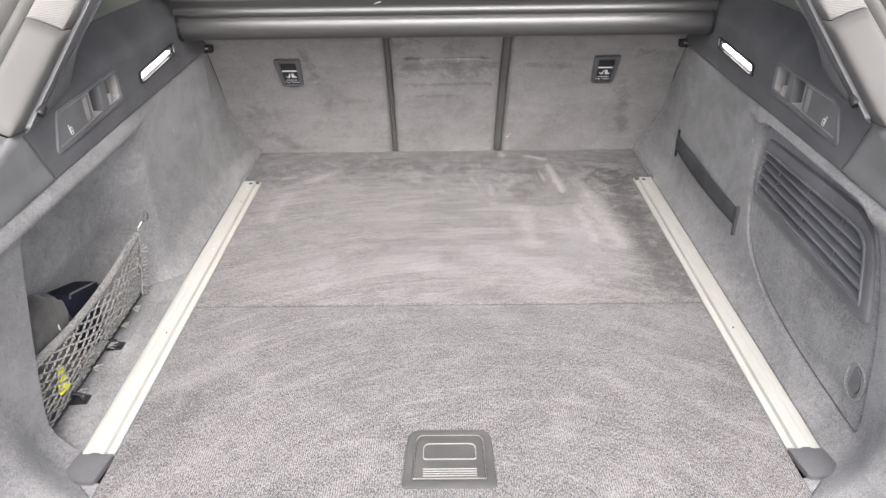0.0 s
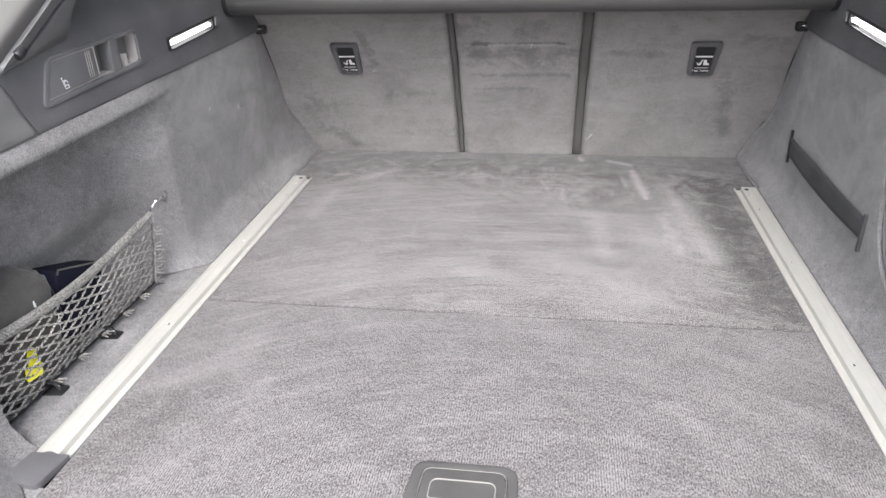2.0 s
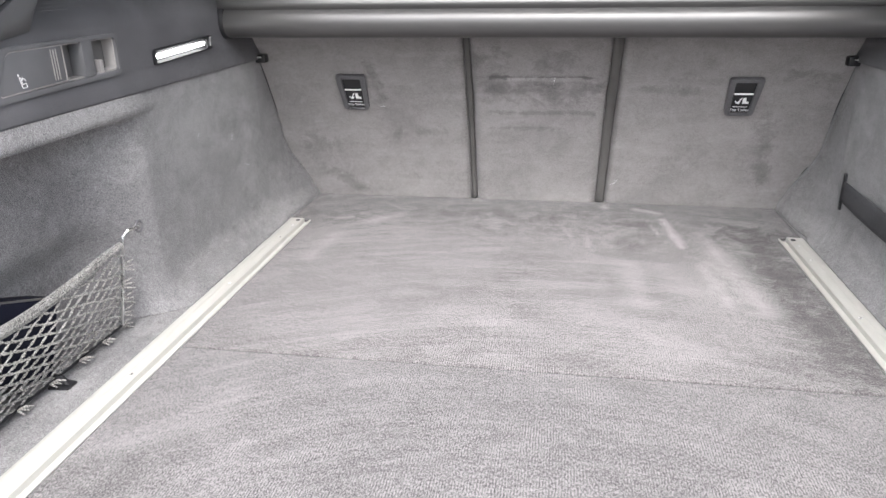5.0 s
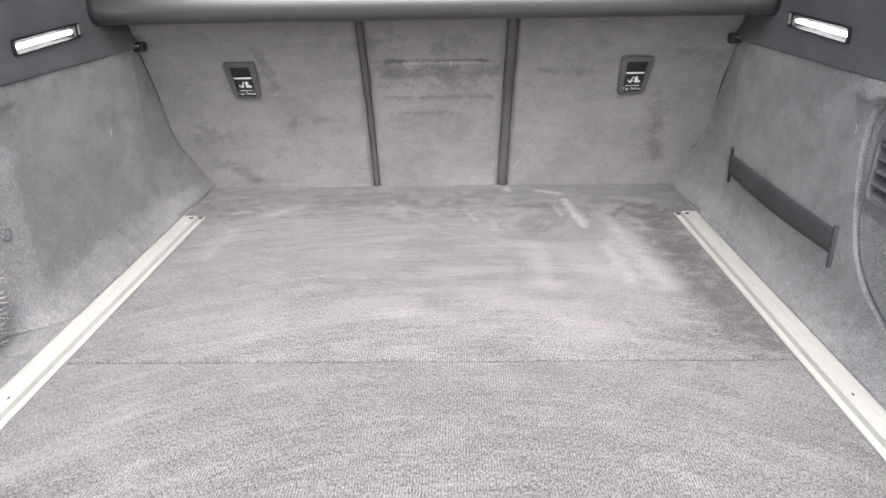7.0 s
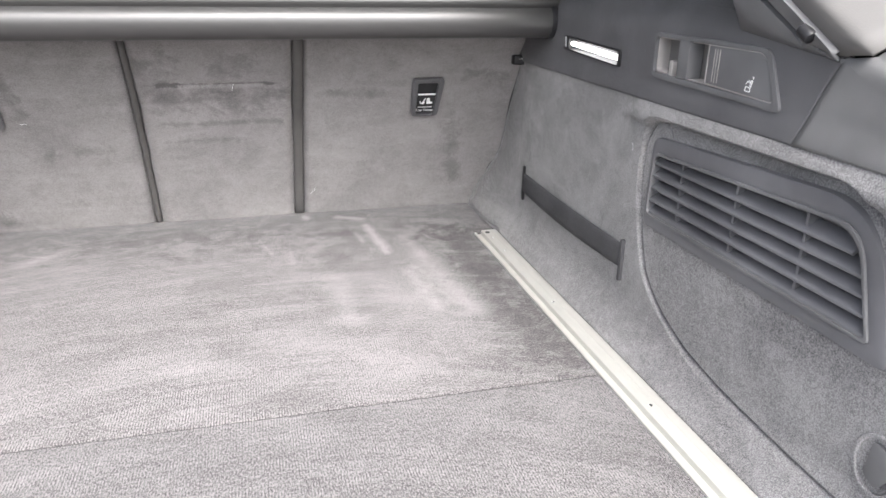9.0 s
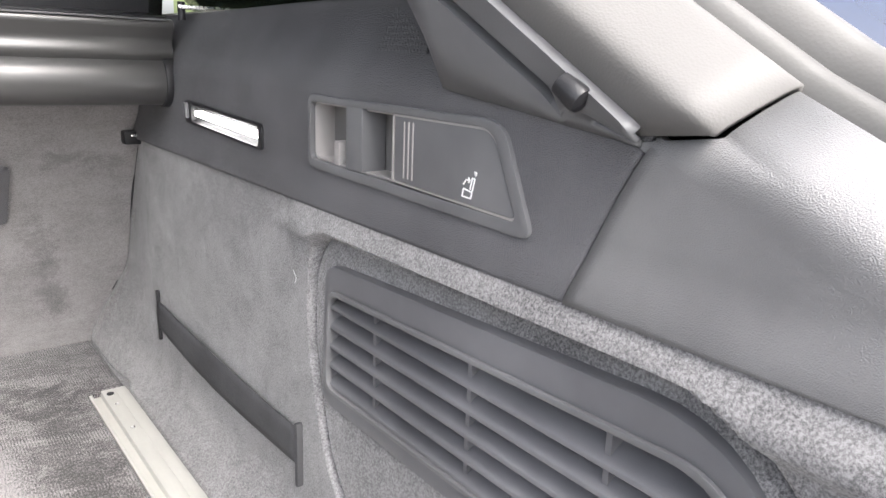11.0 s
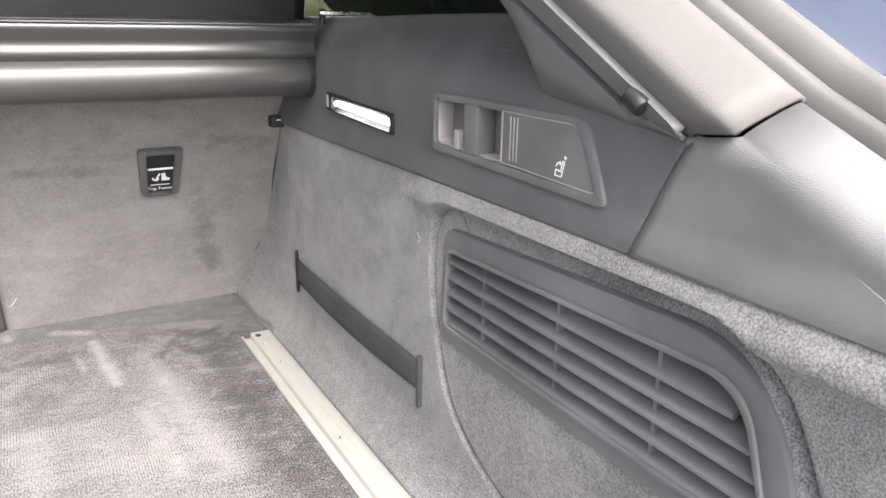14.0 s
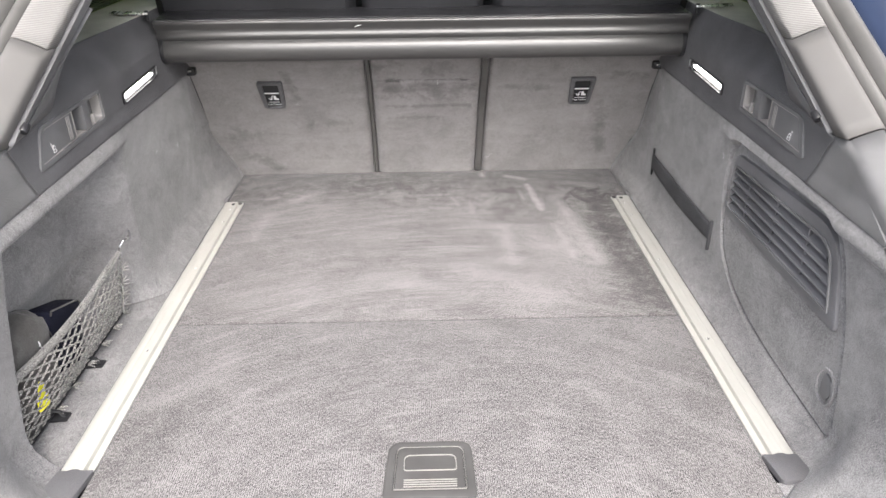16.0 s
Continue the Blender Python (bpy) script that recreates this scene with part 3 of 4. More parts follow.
# ---- child-seat anchor covers in the seat backs ----
for s in (1, -1):
    z = 0.258
    lean = math.atan(0.36 + 0.9 * z)
    # local u across, v up the seat back, w out to the rear
    m = Matrix.Translation((0.381 if s > 0 else -0.374, seat_y(z) - 0.0075, z)) @ Matrix.Rotation(radians(90) + lean, 4, "X")
    anchor = thing("tether_anchor", m.translation, "dark grey child-seat anchor bezel set in the seat back", "anchor cover", "tether anchors")
    o = rounded([(-0.026, -0.045), (0.026, -0.045), (0.031, 0.042), (-0.031, 0.042)], [0.009, 0.009, 0.007, 0.007], 5)
    i = rounded([(-0.017, -0.041), (0.017, -0.041), (0.0195, 0.034), (-0.0195, 0.034)], [0.004] * 4, 5)
    part("bezel", moved(ring(flat(o, -0.004), flat(i, -0.004), (0, 0, 0.0085), 0.0012), m), TRIM, anchor)
    part("pocket", moved(prism(flat([(u * 1.02, v * 1.02) for u, v in i], -0.004), (0, 0, 0.002)), m), BLACK, anchor, "black pocket behind the bezel")
    tab = part("flap", moved(prism(flat(rounded(rect(-0.0165, 0.0165, -0.0395, 0.003), 0.003), -0.003), (0, 0, 0.003), 0.0008), m), BLACK, anchor, "black flap with a white pictogram")
    # white instead of steel paints in the bright reflection on the bar
    part("anchor_bar", moved(tube([(-0.0172, 0.0065, 0.0018), (0.0172, 0.0065, 0.0018)], 0.0017, 8), m), WHITE, anchor, "steel bar, its bright reflection put into a white colour")
    icon = bmesh.new()
    for loop in ([(-0.012, -0.012), (-0.009, -0.017), (-0.004, -0.0185), (-0.001, -0.013), (-0.003, -0.012), (-0.0055, -0.0155), (-0.0085, -0.0145), (-0.010, -0.0105)],
                 [(-0.007, -0.0145), (-0.0015, -0.003), (0.0005, -0.0045), (-0.0055, -0.0155)],
                 [(0.0015, -0.004), (0.007, -0.003), (0.0085, -0.012), (0.013, -0.013), (0.0135, -0.0175), (0.002, -0.0175)]):
        prism(flat(loop, 0.0003), (0, 0, 0.0004), bm=icon)
    part("pictogram", moved(icon, m), WHITE, tab, "white pictogram")
    part("white_line", moved(prism(flat(rect(-0.0135, 0.0135, -0.0258, -0.0245), 0.0003), (0, 0, 0.0004)), m), WHITE, tab)
    text_mesh("Top Tether", 0.0076, WHITE, m @ Matrix.Translation((0, -0.0325, 0.0009)), tab)

# small clips in the upper corners of the seat backs
for s in (1, -1):
    clip = thing("corner_clip", (s * 0.545, 0.985, 0.331), "small black plastic clip at the seat back corner", "clip", "corner clips")
    part("clip_body", box(s * 0.534, s * 0.556, 0.972, 0.992, 0.320, 0.337, 0.003), BLACK, clip)
    # bright steel sliver added for the small highlight on the clip
    part("clip_glint", box(s * 0.541, s * 0.550, 0.969, 0.974, 0.330, 0.333, 0.001), STEEL, clip, "bright sliver standing in for the highlight on the clip")

# ---- roller cover cassette behind the seats ----
cover = thing("cargo_cover", (0, 0.87, 0.375), "dark grey vinyl luggage cover cassette spanning the boot", "cargo cover")


def extruded(profile, x0, x1, bevel=0.0):
    return prism([(x0, y, z) for y, z in profile], (x1 - x0, 0, 0), bevel)


roll = [(0.856 + 0.026 * math.cos(a), 0.4035 + 0.026 * math.sin(a)) for a in (2 * math.pi * k / 36 for k in range(36))]
part("roller_tube", extruded(roll, -0.548, 0.548), FABRIC, cover)
part("housing", extruded(rounded([(0.836, 0.433), (0.842, 0.444), (0.830, 0.461), (0.834, 0.4675), (0.93, 0.472), (0.93, 0.395), (0.870, 0.390)], [0.006, 0.006, 0.004, 0.004, 0.004, 0.004, 0.004], 4), -0.556, 0.556), FABRIC, cover)
part("seam_bead", tube([(-0.55, 0.8315, 0.467), (0.55, 0.8315, 0.467)], 0.0010, 6), SMOOTH, cover, "thin grey edge bead")
part("top_flap", extruded([(0.836, 0.4705), (0.88, 0.4745), (0.93, 0.4755), (0.93, 0.4725), (0.836, 0.4685)], -0.55, 0.55, 0.0006), BLACK, cover, "black flap on top")
for s in (1, -1):
    part("end_cap", extruded([(0.856 + 0.0285 * math.cos(a), 0.4035 + 0.0285 * math.sin(a)) for a in (2 * math.pi * k / 28 for k in range(28))], s * 0.545, s * 0.557, 0.002), BLACK, cover, "black end cap")
part("snag", tube([(-0.145, 0.8395, 0.4495), (-0.138, 0.837, 0.4525), (-0.13, 0.8355, 0.4545)], 0.0014, 6), WHITE, cover, "pale scuff on the housing")

# ---- load rails in the floor ----
RAIL = [(0.4638, -0.012), (0.4638, 0.0008), (0.4648, 0.0014), (0.4668, 0.0014), (0.4676, 0.0006), (0.4682, -0.0036), (0.4772, -0.0036), (0.4782, 0.0036), (0.4795, 0.0046), (0.4935, 0.0046), (0.4942, 0.0040), (0.4950, 0.0046), (0.5065, 0.0046), (0.5085, 0.0032), (0.5092, -0.012)]
for s, side in SIDES:
    rail = thing("load_rail", (s * 0.487, 0.5, 0), "satin aluminium load rail with a slot let into the floor", "load rail", "load rails")
    profile = part("profile", prism([(s * x, 0.047, z) for x, z in RAIL], (0, 0.916, 0)), ALU, rail)
    endcap = prism(rounded([(s * 0.462, 0.0505, -0.003), (s * 0.478, 0.0495, -0.003), (s * 0.484, 0.0525, -0.003), (s * 0.492, 0.0525, -0.003), (s * 0.497, 0.0495, -0.003), (s * 0.510, 0.0505, -0.003), (s * 0.516, 0.018, -0.003), (s * 0.505, 0.002, -0.003), (s * 0.470, 0.000, -0.003)], [0.002, 0.003, 0.003, 0.003, 0.003, 0.002, 0.012, 0.012, 0.006], 4), (0, 0, 0.0095), 0.0015)
    part("end_cap", endcap, TRIM, rail, "dark grey plastic end cap")
    for y, material in ((0.948, BLACK), (0.915, STEEL), (0.845, STEEL), (0.62, STEEL), (0.33, STEEL)):
        part("screw", tube([(s * 0.486, y, 0.003), (s * 0.486, y, 0.0056)], 0.0026 if material is STEEL else 0.0045, 12), material, profile, "dark hole" if material is BLACK else "bright screw head")

# ---- lifting handle in the floor ----
grip = thing("floor_handle", (0, 0.045, 0), "grey plastic lifting handle set in the boot floor", "handle")
outer = rounded([(-0.064, -0.010), (0.062, -0.010), (0.0585, 0.0935), (-0.0585, 0.0935)], [0.006, 0.006, 0.02, 0.02], 7)
inner = rounded([(-0.0505, 0.0035), (0.0495, 0.0035), (0.0475, 0.084), (-0.0475, 0.084)], [0.002, 0.002, 0.012, 0.012], 7)
flap = [(u * 0.955, 0.0063 + (v - 0.0035) * 0.952) for u, v in inner]
part("surround", ring(flat(outer, -0.003), flat(inner, -0.003), (0, 0, 0.0066), 0.0016), HANDLE, grip)
part("bottom", prism(flat(inner, -0.003), (0, 0, 0.0034)), BLACK, grip, "dark gap round the flap")
scoop_o = rounded(rect(-0.0365, 0.0365, 0.0375, 0.0670), [0.005, 0.005, 0.011, 0.011], 7)
scoop_i = rounded(rect(-0.0353, 0.0353, 0.0385, 0.0659), [0.004, 0.004, 0.0095, 0.0095], 7)
lip = [(u * 0.985, 0.0042 + (v - 0.0035) * 0.985) for u, v in inner]
part("inner_lip", ring(flat(lip, 0.0005), flat([(u * 0.972, 0.0055 + (v - 0.0035) * 0.968) for u, v in inner], 0.0005), (0, 0, 0.0026), 0.0004), EDGE_GLINT, grip, "edge round the flap with its highlight put into the colour")
plate = part("flap", prism(flat(flap, -0.002), (0, 0, 0.0048), 0.0009), HANDLE, grip)
part("scoop_rim", ring(flat(scoop_o, 0.0022), flat(scoop_i, 0.0022), (0, 0, 0.0024), 0.0004), EDGE_GLINT, plate, "rim of the finger scoop with a painted highlight")
part("scoop", prism(flat(scoop_i, 0.0018), (0, 0, 0.0013)), HANDLE, plate)
for y in (0.0090, 0.0130, 0.0170, 0.0210):
    part("ridge", box(-0.036, 0.036, y - 0.0006, y + 0.0006, 0.0022, 0.0042, 0.0004), EDGE_GLINT, plate, "ridge with a painted highlight")


# ---- fittings on the side trims ----
def on_side(s, loop, x):
    """An outline in y and z, laid at x on one side."""
    return [(s * x, y, z) for y, z in loop]


def inset(loop, d):
    """An outline drawn in by about d."""
    cy, cz = sum(p[0] for p in loop) / len(loop), sum(p[1] for p in loop) / len(loop)
    hy, hz = max(abs(p[0] - cy) for p in loop), max(abs(p[1] - cz) for p in loop)
    return [(cy + (y - cy) * (1 - d / hy), cz + (z - cz) * (1 - d / hz)) for y, z in loop]


for s, side in SIDES:
    # luggage light
    lamp = thing("boot_light", (s * 0.556, 0.69, 0.37), "slim lit boot light in a dark bezel", "lamp", "boot lights")
    bezel = rounded([(0.604, 0.3575), (0.795, 0.3650), (0.795, 0.3875), (0.604, 0.3800)], 0.006, 4)
    glass = rounded([(0.6155, 0.3664), (0.7690, 0.3729), (0.7690, 0.3783), (0.6155, 0.3719)], 0.003, 4)
    part("bezel", ring(on_side(s, bezel, 0.556), on_side(s, rounded([(0.6125, 0.3600), (0.775, 0.3670), (0.775, 0.3835), (0.6125, 0.3772)], 0.005, 4), 0.556), (-s * 0.006, 0, 0), 0.001), BLACK, lamp)
    part("diffuser", prism(on_side(s, glass, 0.5580), (-s * 0.0065, 0, 0), 0.001), LAMP, lamp, "glowing white diffuser")
    part("release_tab", prism(on_side(s, rounded([(0.780, 0.3695), (0.788, 0.3700), (0.790, 0.3860), (0.782, 0.3850)], 0.002, 3), 0.551), (-s * 0.0045, 0, 0), 0.001), SMOOTH, lamp, "grey release tab")

    # seat release panel with a bag hook
    x = 0.5525
    panel = thing("release_panel", (s * x, 0.4, 0.38), "dark grey seat release panel with bag hook and finger recess", "release panel", "release panels")
    edge = rounded([(0.5190, 0.3570), (0.2805, 0.3515), (0.3070, 0.4100), (0.5190, 0.4105)], [0.009, 0.010, 0.014, 0.009], 6)
    hole = rounded([(0.5150, 0.3635), (0.2925, 0.3590), (0.3145, 0.4050), (0.5150, 0.4055)], [0.006, 0.006, 0.010, 0.006], 6)
    part("frame", ring(on_side(s, edge, x + 0.002), on_side(s, hole, x + 0.002), (-s * 0.0056, 0, 0), 0.0012), SMOOTH, panel)
    part("backing", prism(on_side(s, hole, x + 0.0185), (-s * 0.002, 0, 0)), POCKET, panel, "grey bottom of the recesses")
    part("recess_wall", ring(on_side(s, hole, x + 0.017), on_side(s, inset(hole, 0.0016), x + 0.017), (-s * 0.0165, 0, 0), 0.0004), LIT_PALE, panel, "inner walls of the recesses, their light put into the colour")
    part("bridge", prism(on_side(s, rect(0.4430, 0.4640, 0.3625, 0.4062), x + 0.016), (-s * 0.0195, 0, 0), 0.0014), SMOOTH, panel)
    part("hook", prism(on_side(s, rounded(rect(0.4780, 0.4850, 0.3605, 0.3800), 0.002, 3), x + 0.016), (-s * 0.0165, 0, 0), 0.0012), LIT_PALE, panel, "grey peg of the bag hook")
    lever = rounded([(0.4060, 0.3640), (0.2935, 0.3598), (0.3152, 0.4043), (0.4060, 0.4049)], [0.002, 0.006, 0.010, 0.002], 6)
    part("lever_edge", ring(on_side(s, hole[7:21] + rect(0.4080, 0.4080, 0.4052, 0.3628)[1:3], x + 0.006), on_side(s, inset(hole[7:21] + rect(0.4080, 0.4080, 0.4052, 0.3628)[1:3], 0.0012), x + 0.006), (-s * 0.0088, 0, 0), 0.0003), LIT_PALE, panel, "thin edge of the lever, its highlight put into the colour")
    plate = part("lever", prism(on_side(s, lever, x + 0.016), (-s * 0.0185, 0, 0), 0.0010), SMOOTH, panel, "smooth dark lever plate")
    for y in (0.3950, 0.3905, 0.3860):
        part("ridge", prism(on_side(s, rect(y - 0.0005, y + 0.0005, 0.3665, 0.4015), x - 0.001), (-s * 0.0022, 0, 0), 0.0003), LIT_PALE, plate)
    mark = bmesh.new()
    # seat drawn in strokes: cushion, backrest, headrest and an arrow
    for stroke in ([(0.3375, 0.3655), (0.3300, 0.3652), (0.3292, 0.3688), (0.3365, 0.3700), (0.3375, 0.3655)], [(0.3290, 0.3695), (0.3272, 0.3765), (0.3292, 0.3768), (0.3310, 0.3700)], [(0.3266, 0.3782), (0.3260, 0.3802), (0.3276, 0.3804), (0.3266, 0.3782)], [(0.3368, 0.3722), (0.3345, 0.3752), (0.3312, 0.3752), (0.3326, 0.3766)], [(0.3312, 0.3752), (0.3324, 0.3738)]):
        for (y0, z0), (y1, z1) in zip(stroke, stroke[1:]):
            d = Vector((y1 - y0, z1 - z0)).normalized() * 0.0004
            prism(on_side(s, [(y0 - d.y, z0 + d.x), (y0 + d.y, z0 - d.x), (y1 + d.y, z1 - d.x), (y1 - d.y, z1 + d.x)], x - 0.0023), (-s * 0.0007, 0, 0), bm=mark)
    part("pictogram", mark, WHITE, plate, "white seat pictogram")

    # smooth bracket under the pillar with a grooved guide for the boot cover
    bar = thing("guide_bar", (s * 0.54, 0.26, 0.42), "black grooved guide rail along the pillar trim", "guide rail", "guide rails")
    rows, lip = [], []
    for y in span(0.222, 0.60, 60):
        joint = Vector((0.5510 - 0.16 * (y - 0.187), edge_z(y) - 0.0250))
        foot_z = 0.4085 + 0.114 * (y - 0.22) + 1.0 * max(0, y - 0.36)
        foot = Vector((trim_x(y, foot_z) - 0.0012, foot_z))
        low = Vector((0.5640 - 0.20 * (y - 0.2), 0.3736 + 0.65 * (y - 0.2)))
        if low.y < foot.y + 0.002:
            low = foot.lerp(joint, 0.4)
        deep = 0.007 * step(0.268, 0.276, y)
        across = [foot, foot.lerp(low, 0.5) + Vector((-0.001, 0)), low.lerp(foot, 0.04), low, low.lerp(joint, 0.10) + Vector((deep, 0)), low.lerp(joint, 0.42) + Vector((deep, 0)), low.lerp(joint, 0.50), low.lerp(joint, 0.56), joint, joint + Vector((0.008, 0.004))]
        rows.append([(s * p.x, y, p.y) for p in across])
        if y > 0.274:
            lip.append((s * (low.x - 0.0004), y, low.y))
    part("bracket", sheet(rows, s > 0), SMOOTH, bar, "smooth dark grey bracket", thick=0.003)
    part("rod", tube(lip, 0.0011, 8), EDGE_GLINT, bar, "thin edge of the groove with its highlight painted in")
    a, b = Vector((s * 0.5390, 0.246, 0.4235)), Vector((s * 0.5372, 0.258, 0.4312))
    part("end_knob", tube([a, a.lerp(b, 0.05), a.lerp(b, 0.15), a.lerp(b, 0.5), b], [0.0040, 0.0058, 0.0064, 0.0064, 0.0056], 18), BLACK, bar, "black round end plug")

    # loudspeaker mesh in the trim
    speaker = thing("speaker_mesh", (s * 0.57, 0.43, 0.45), "black perforated loudspeaker area with a raised edge", "speaker grille", "speaker meshes")
    rim = [(s * (trim_x(y, z) - 0.003), y, z) for y, z in ((0.392, 0.432), (0.388, 0.442), (0.391, 0.452), (0.402, 0.463), (0.420, 0.472), (0.450, 0.478))]
    part("rim", tube(rim[1:], 0.0011, 6), TRIM, speaker)
    dots = bmesh.new()
    for a in range(22):
        for b in range(12):
            y, z = 0.397 + 0.0042 * a + 0.0021 * (b % 2), 0.432 + 0.0038 * b
            if 0.440 < z < 0.448 + 0.42 * (y - 0.397) and z < 0.474 and y < 0.455:
                p = Vector((s * (trim_x(y, z) - 0.0018), y, z))
                prism([p + Vector((0, 0.0008 * math.cos(k * 1.0472), 0.0008 * math.sin(k * 1.0472))) for k in range(6)], (-s * 0.0007, 0, 0), bm=dots)
    part("perforation", dots, SMOOTH, speaker)

    # bright catch at the window end of the cover
    catch = thing("cover_catch", (s * 0.59, 0.85, 0.476), "bright metal catch where the luggage cover is held", "catch", "cover catches")
    part("plate", prism([(s * 0.563, 0.835, 0.4795), (s * 0.60, 0.828, 0.4795), (s * 0.645, 0.845, 0.4795), (s * 0.645, 0.862, 0.4795), (s * 0.59, 0.852, 0.4795)], (0, 0, 0.004), 0.001), STEEL, catch)
    part("pin", tube([(s * 0.568, 0.84, 0.468), (s * 0.568, 0.84, 0.487)], 0.004, 10), BLACK, catch)

# ---- service hatch with a vent in the side wall ----
hatch = thing("service_hatch", (0.555, 0.32, 0.022), "grey velour carpeted service hatch with an air vent", "hatch cover")
cy, cz = 0.32, 0.165
vo = rounded([(0.500, 0.170), (0.103, 0.170), (0.142, 0.300), (0.494, 0.2870)], [0.014, 0.010, 0.070, 0.018], 8)
even = []
for (y0, z0), (y1, z1) in zip(HATCH, HATCH[1:] + HATCH[:1]):
    n = max(1, round(math.hypot(y1 - y0, z1 - z0) / 0.006))
    even += [(y0 + (y1 - y0) * k / n, z0 + (z1 - z0) * k / n) for k in range(n)]
rows = []
for r in [0.0005] + [k / 40 for k in range(1, 38)] + [0.94, 0.955, 0.965, 0.978, 0.988]:
    row = []
    for y, z in even + even[:1]:
        py, pz = cy + (y - cy) * r, cz + (z - cz) * r
        deep = 0.0022 + 0.0085 * step(0.27, 0.31, pz) * step(0.6, 0.45, py) + 0.0025 * step(0.18, 0.08, py) + 0.0045 * step(0.955, 0.988, r)
        row.append((wall_x(pz) + deep + 0.022 * step(-0.006, -0.011, outside(py, pz, vo)), py, pz))
    rows.append(row)
part("cover", sheet(rows, True), WALL_CARPET, hatch, thick=0.004)

vi = rounded([(0.489, 0.187), (0.128, 0.188), (0.158, 0.2770), (0.484, 0.2660)], [0.010, 0.006, 0.030, 0.012], 8)
vent = part("air_vent", ring(on_side(1, vo, 0.572), on_side(1, vi, 0.572), (-0.0235, 0, 0), 0.003), VENT, hatch, "dark grey plastic vent frame")
part("inner_lip", ring(on_side(1, inset(vi, -0.003), 0.552), on_side(1, inset(vi, 0.001), 0.552), (-0.0062, 0, 0), 0.001), SMOOTH, vent)
part("backing", prism(on_side(1, inset(vo, 0.006), 0.572), (-0.002, 0, 0)), BLACK, vent)
for k in range(5):
    z = 0.194 + 0.0162 * k
    y0, y1 = 0.131 + 0.30 * (z - 0.188) + 0.010 * (k == 4), 0.489 - 0.06 * (z - 0.187)
    part("slat", prism([(0.5505, y0, z - 0.0070), (0.5482, y0, z - 0.0055), (0.5486, y0, z - 0.0028), (0.5640, y0, z + 0.0068), (0.5650, y0, z + 0.0045)], (0, y1 - y0, 0), 0.0006), VENT, vent)
for y in (0.429, 0.326, 0.223):
    part("divider", box(0.5525, 0.568, y - 0.0018, y + 0.0018, 0.184, 0.274), VENT, vent)

# turn lock of the hatch
disc = lambda r, n=28: [(0.094 + 0.8 * r * math.cos(2 * math.pi * k / n), 0.086 + r * math.sin(2 * math.pi * k / n)) for k in range(n)]
lock = part("lock_cup", ring(on_side(1, disc(0.030), 0.560), on_side(1, disc(0.0255), 0.560), (-0.0085, 0, 0), 0.0015), WALL_CARPET, hatch, "carpeted rim of the turn lock")
part("cup_floor", prism(on_side(1, disc(0.0250), 0.560), (-0.0040, 0, 0), 0.001), WALL_CARPET, lock)
part("knob", prism(on_side(1, rounded([(0.104, 0.072), (0.088, 0.066), (0.077, 0.084), (0.086, 0.106), (0.101, 0.108)], 0.006, 4), 0.559), (-0.0075, 0, 0), 0.0015), SMOOTH, lock, "grey turning knob")
part("ring", tube([(0.5520, 0.092 + 0.017 * math.cos(a), 0.086 + 0.022 * math.sin(a)) for a in span(math.pi * 0.70, math.pi * 1.35, 14)], 0.0016, 8), SMOOTH, lock, "grey folding ring")
part("mark", prism(on_side(1, disc(0.002, 10), 0.5532), (-0.0006, 0, 0)), LIT_PALE, lock, "small pale mark")

# ---- elastic strap on the side wall ----
strap = thing("elastic_strap", (0.545, 0.73, 0.1), "flat black elastic strap held at both ends on the carpet", "strap")
rows = []
for y in span(0.928, 0.541, 26):
    bulge = 0.003 + 0.0035 * math.sin(math.pi * (0.928 - y) / 0.387)
    top, low = 0.1255 + 0.001 * math.sin(y * 9), 0.080 - 0.004 * math.sin(math.pi * (0.928 - y) / 0.387)
    rows.append([(wall_x(z) - bulge - 0.0012 * math.sin(math.pi * k / 4), y, z) for k, z in enumerate(span(low + 0.010, top, 4))])
part("band", sheet(rows, True), STRAP, strap, thick=0.0016)
part("end_plate", prism(on_side(1, rounded(rect(0.5365, 0.5420, 0.070, 0.1320), 0.003, 4), 0.552), (-0.0075, 0, 0), 0.0015), STRAP, strap, "black plastic end plate")
part("end_plate", prism(on_side(1, rounded(rect(0.926, 0.934, 0.073, 0.140), 0.003, 4), 0.552), (-0.006, 0, 0), 0.0015), BLACK, strap, "black plastic end plate")

# ---- net over the side pocket ----
net = thing("cargo_net", (-0.57, 0.25, 0.006), "grey braided cargo net stretched over the side pocket", "cargo net")
A, B, C, D = Vector((-0.552, 0.450, 0.134)), Vector((-0.562, 0.050, 0.130)), Vector((-0.570, 0.442, 0.010)), Vector((-0.572, 0.060, 0.006))


def net_at(u, v):
    """u from the hook to the rear, v from the top band to the floor."""
    p = A.lerp(B, u).lerp(C.lerp(D, u), v)
    p.z -= 0.019 * math.sin(math.pi * u) * (1 - v)
    p.x += 0.010 * math.sin(math.pi * min(1, v * 1.1)) * math.sin(math.pi * u)
    p.z = max(p.z, 0.0035)
    return p


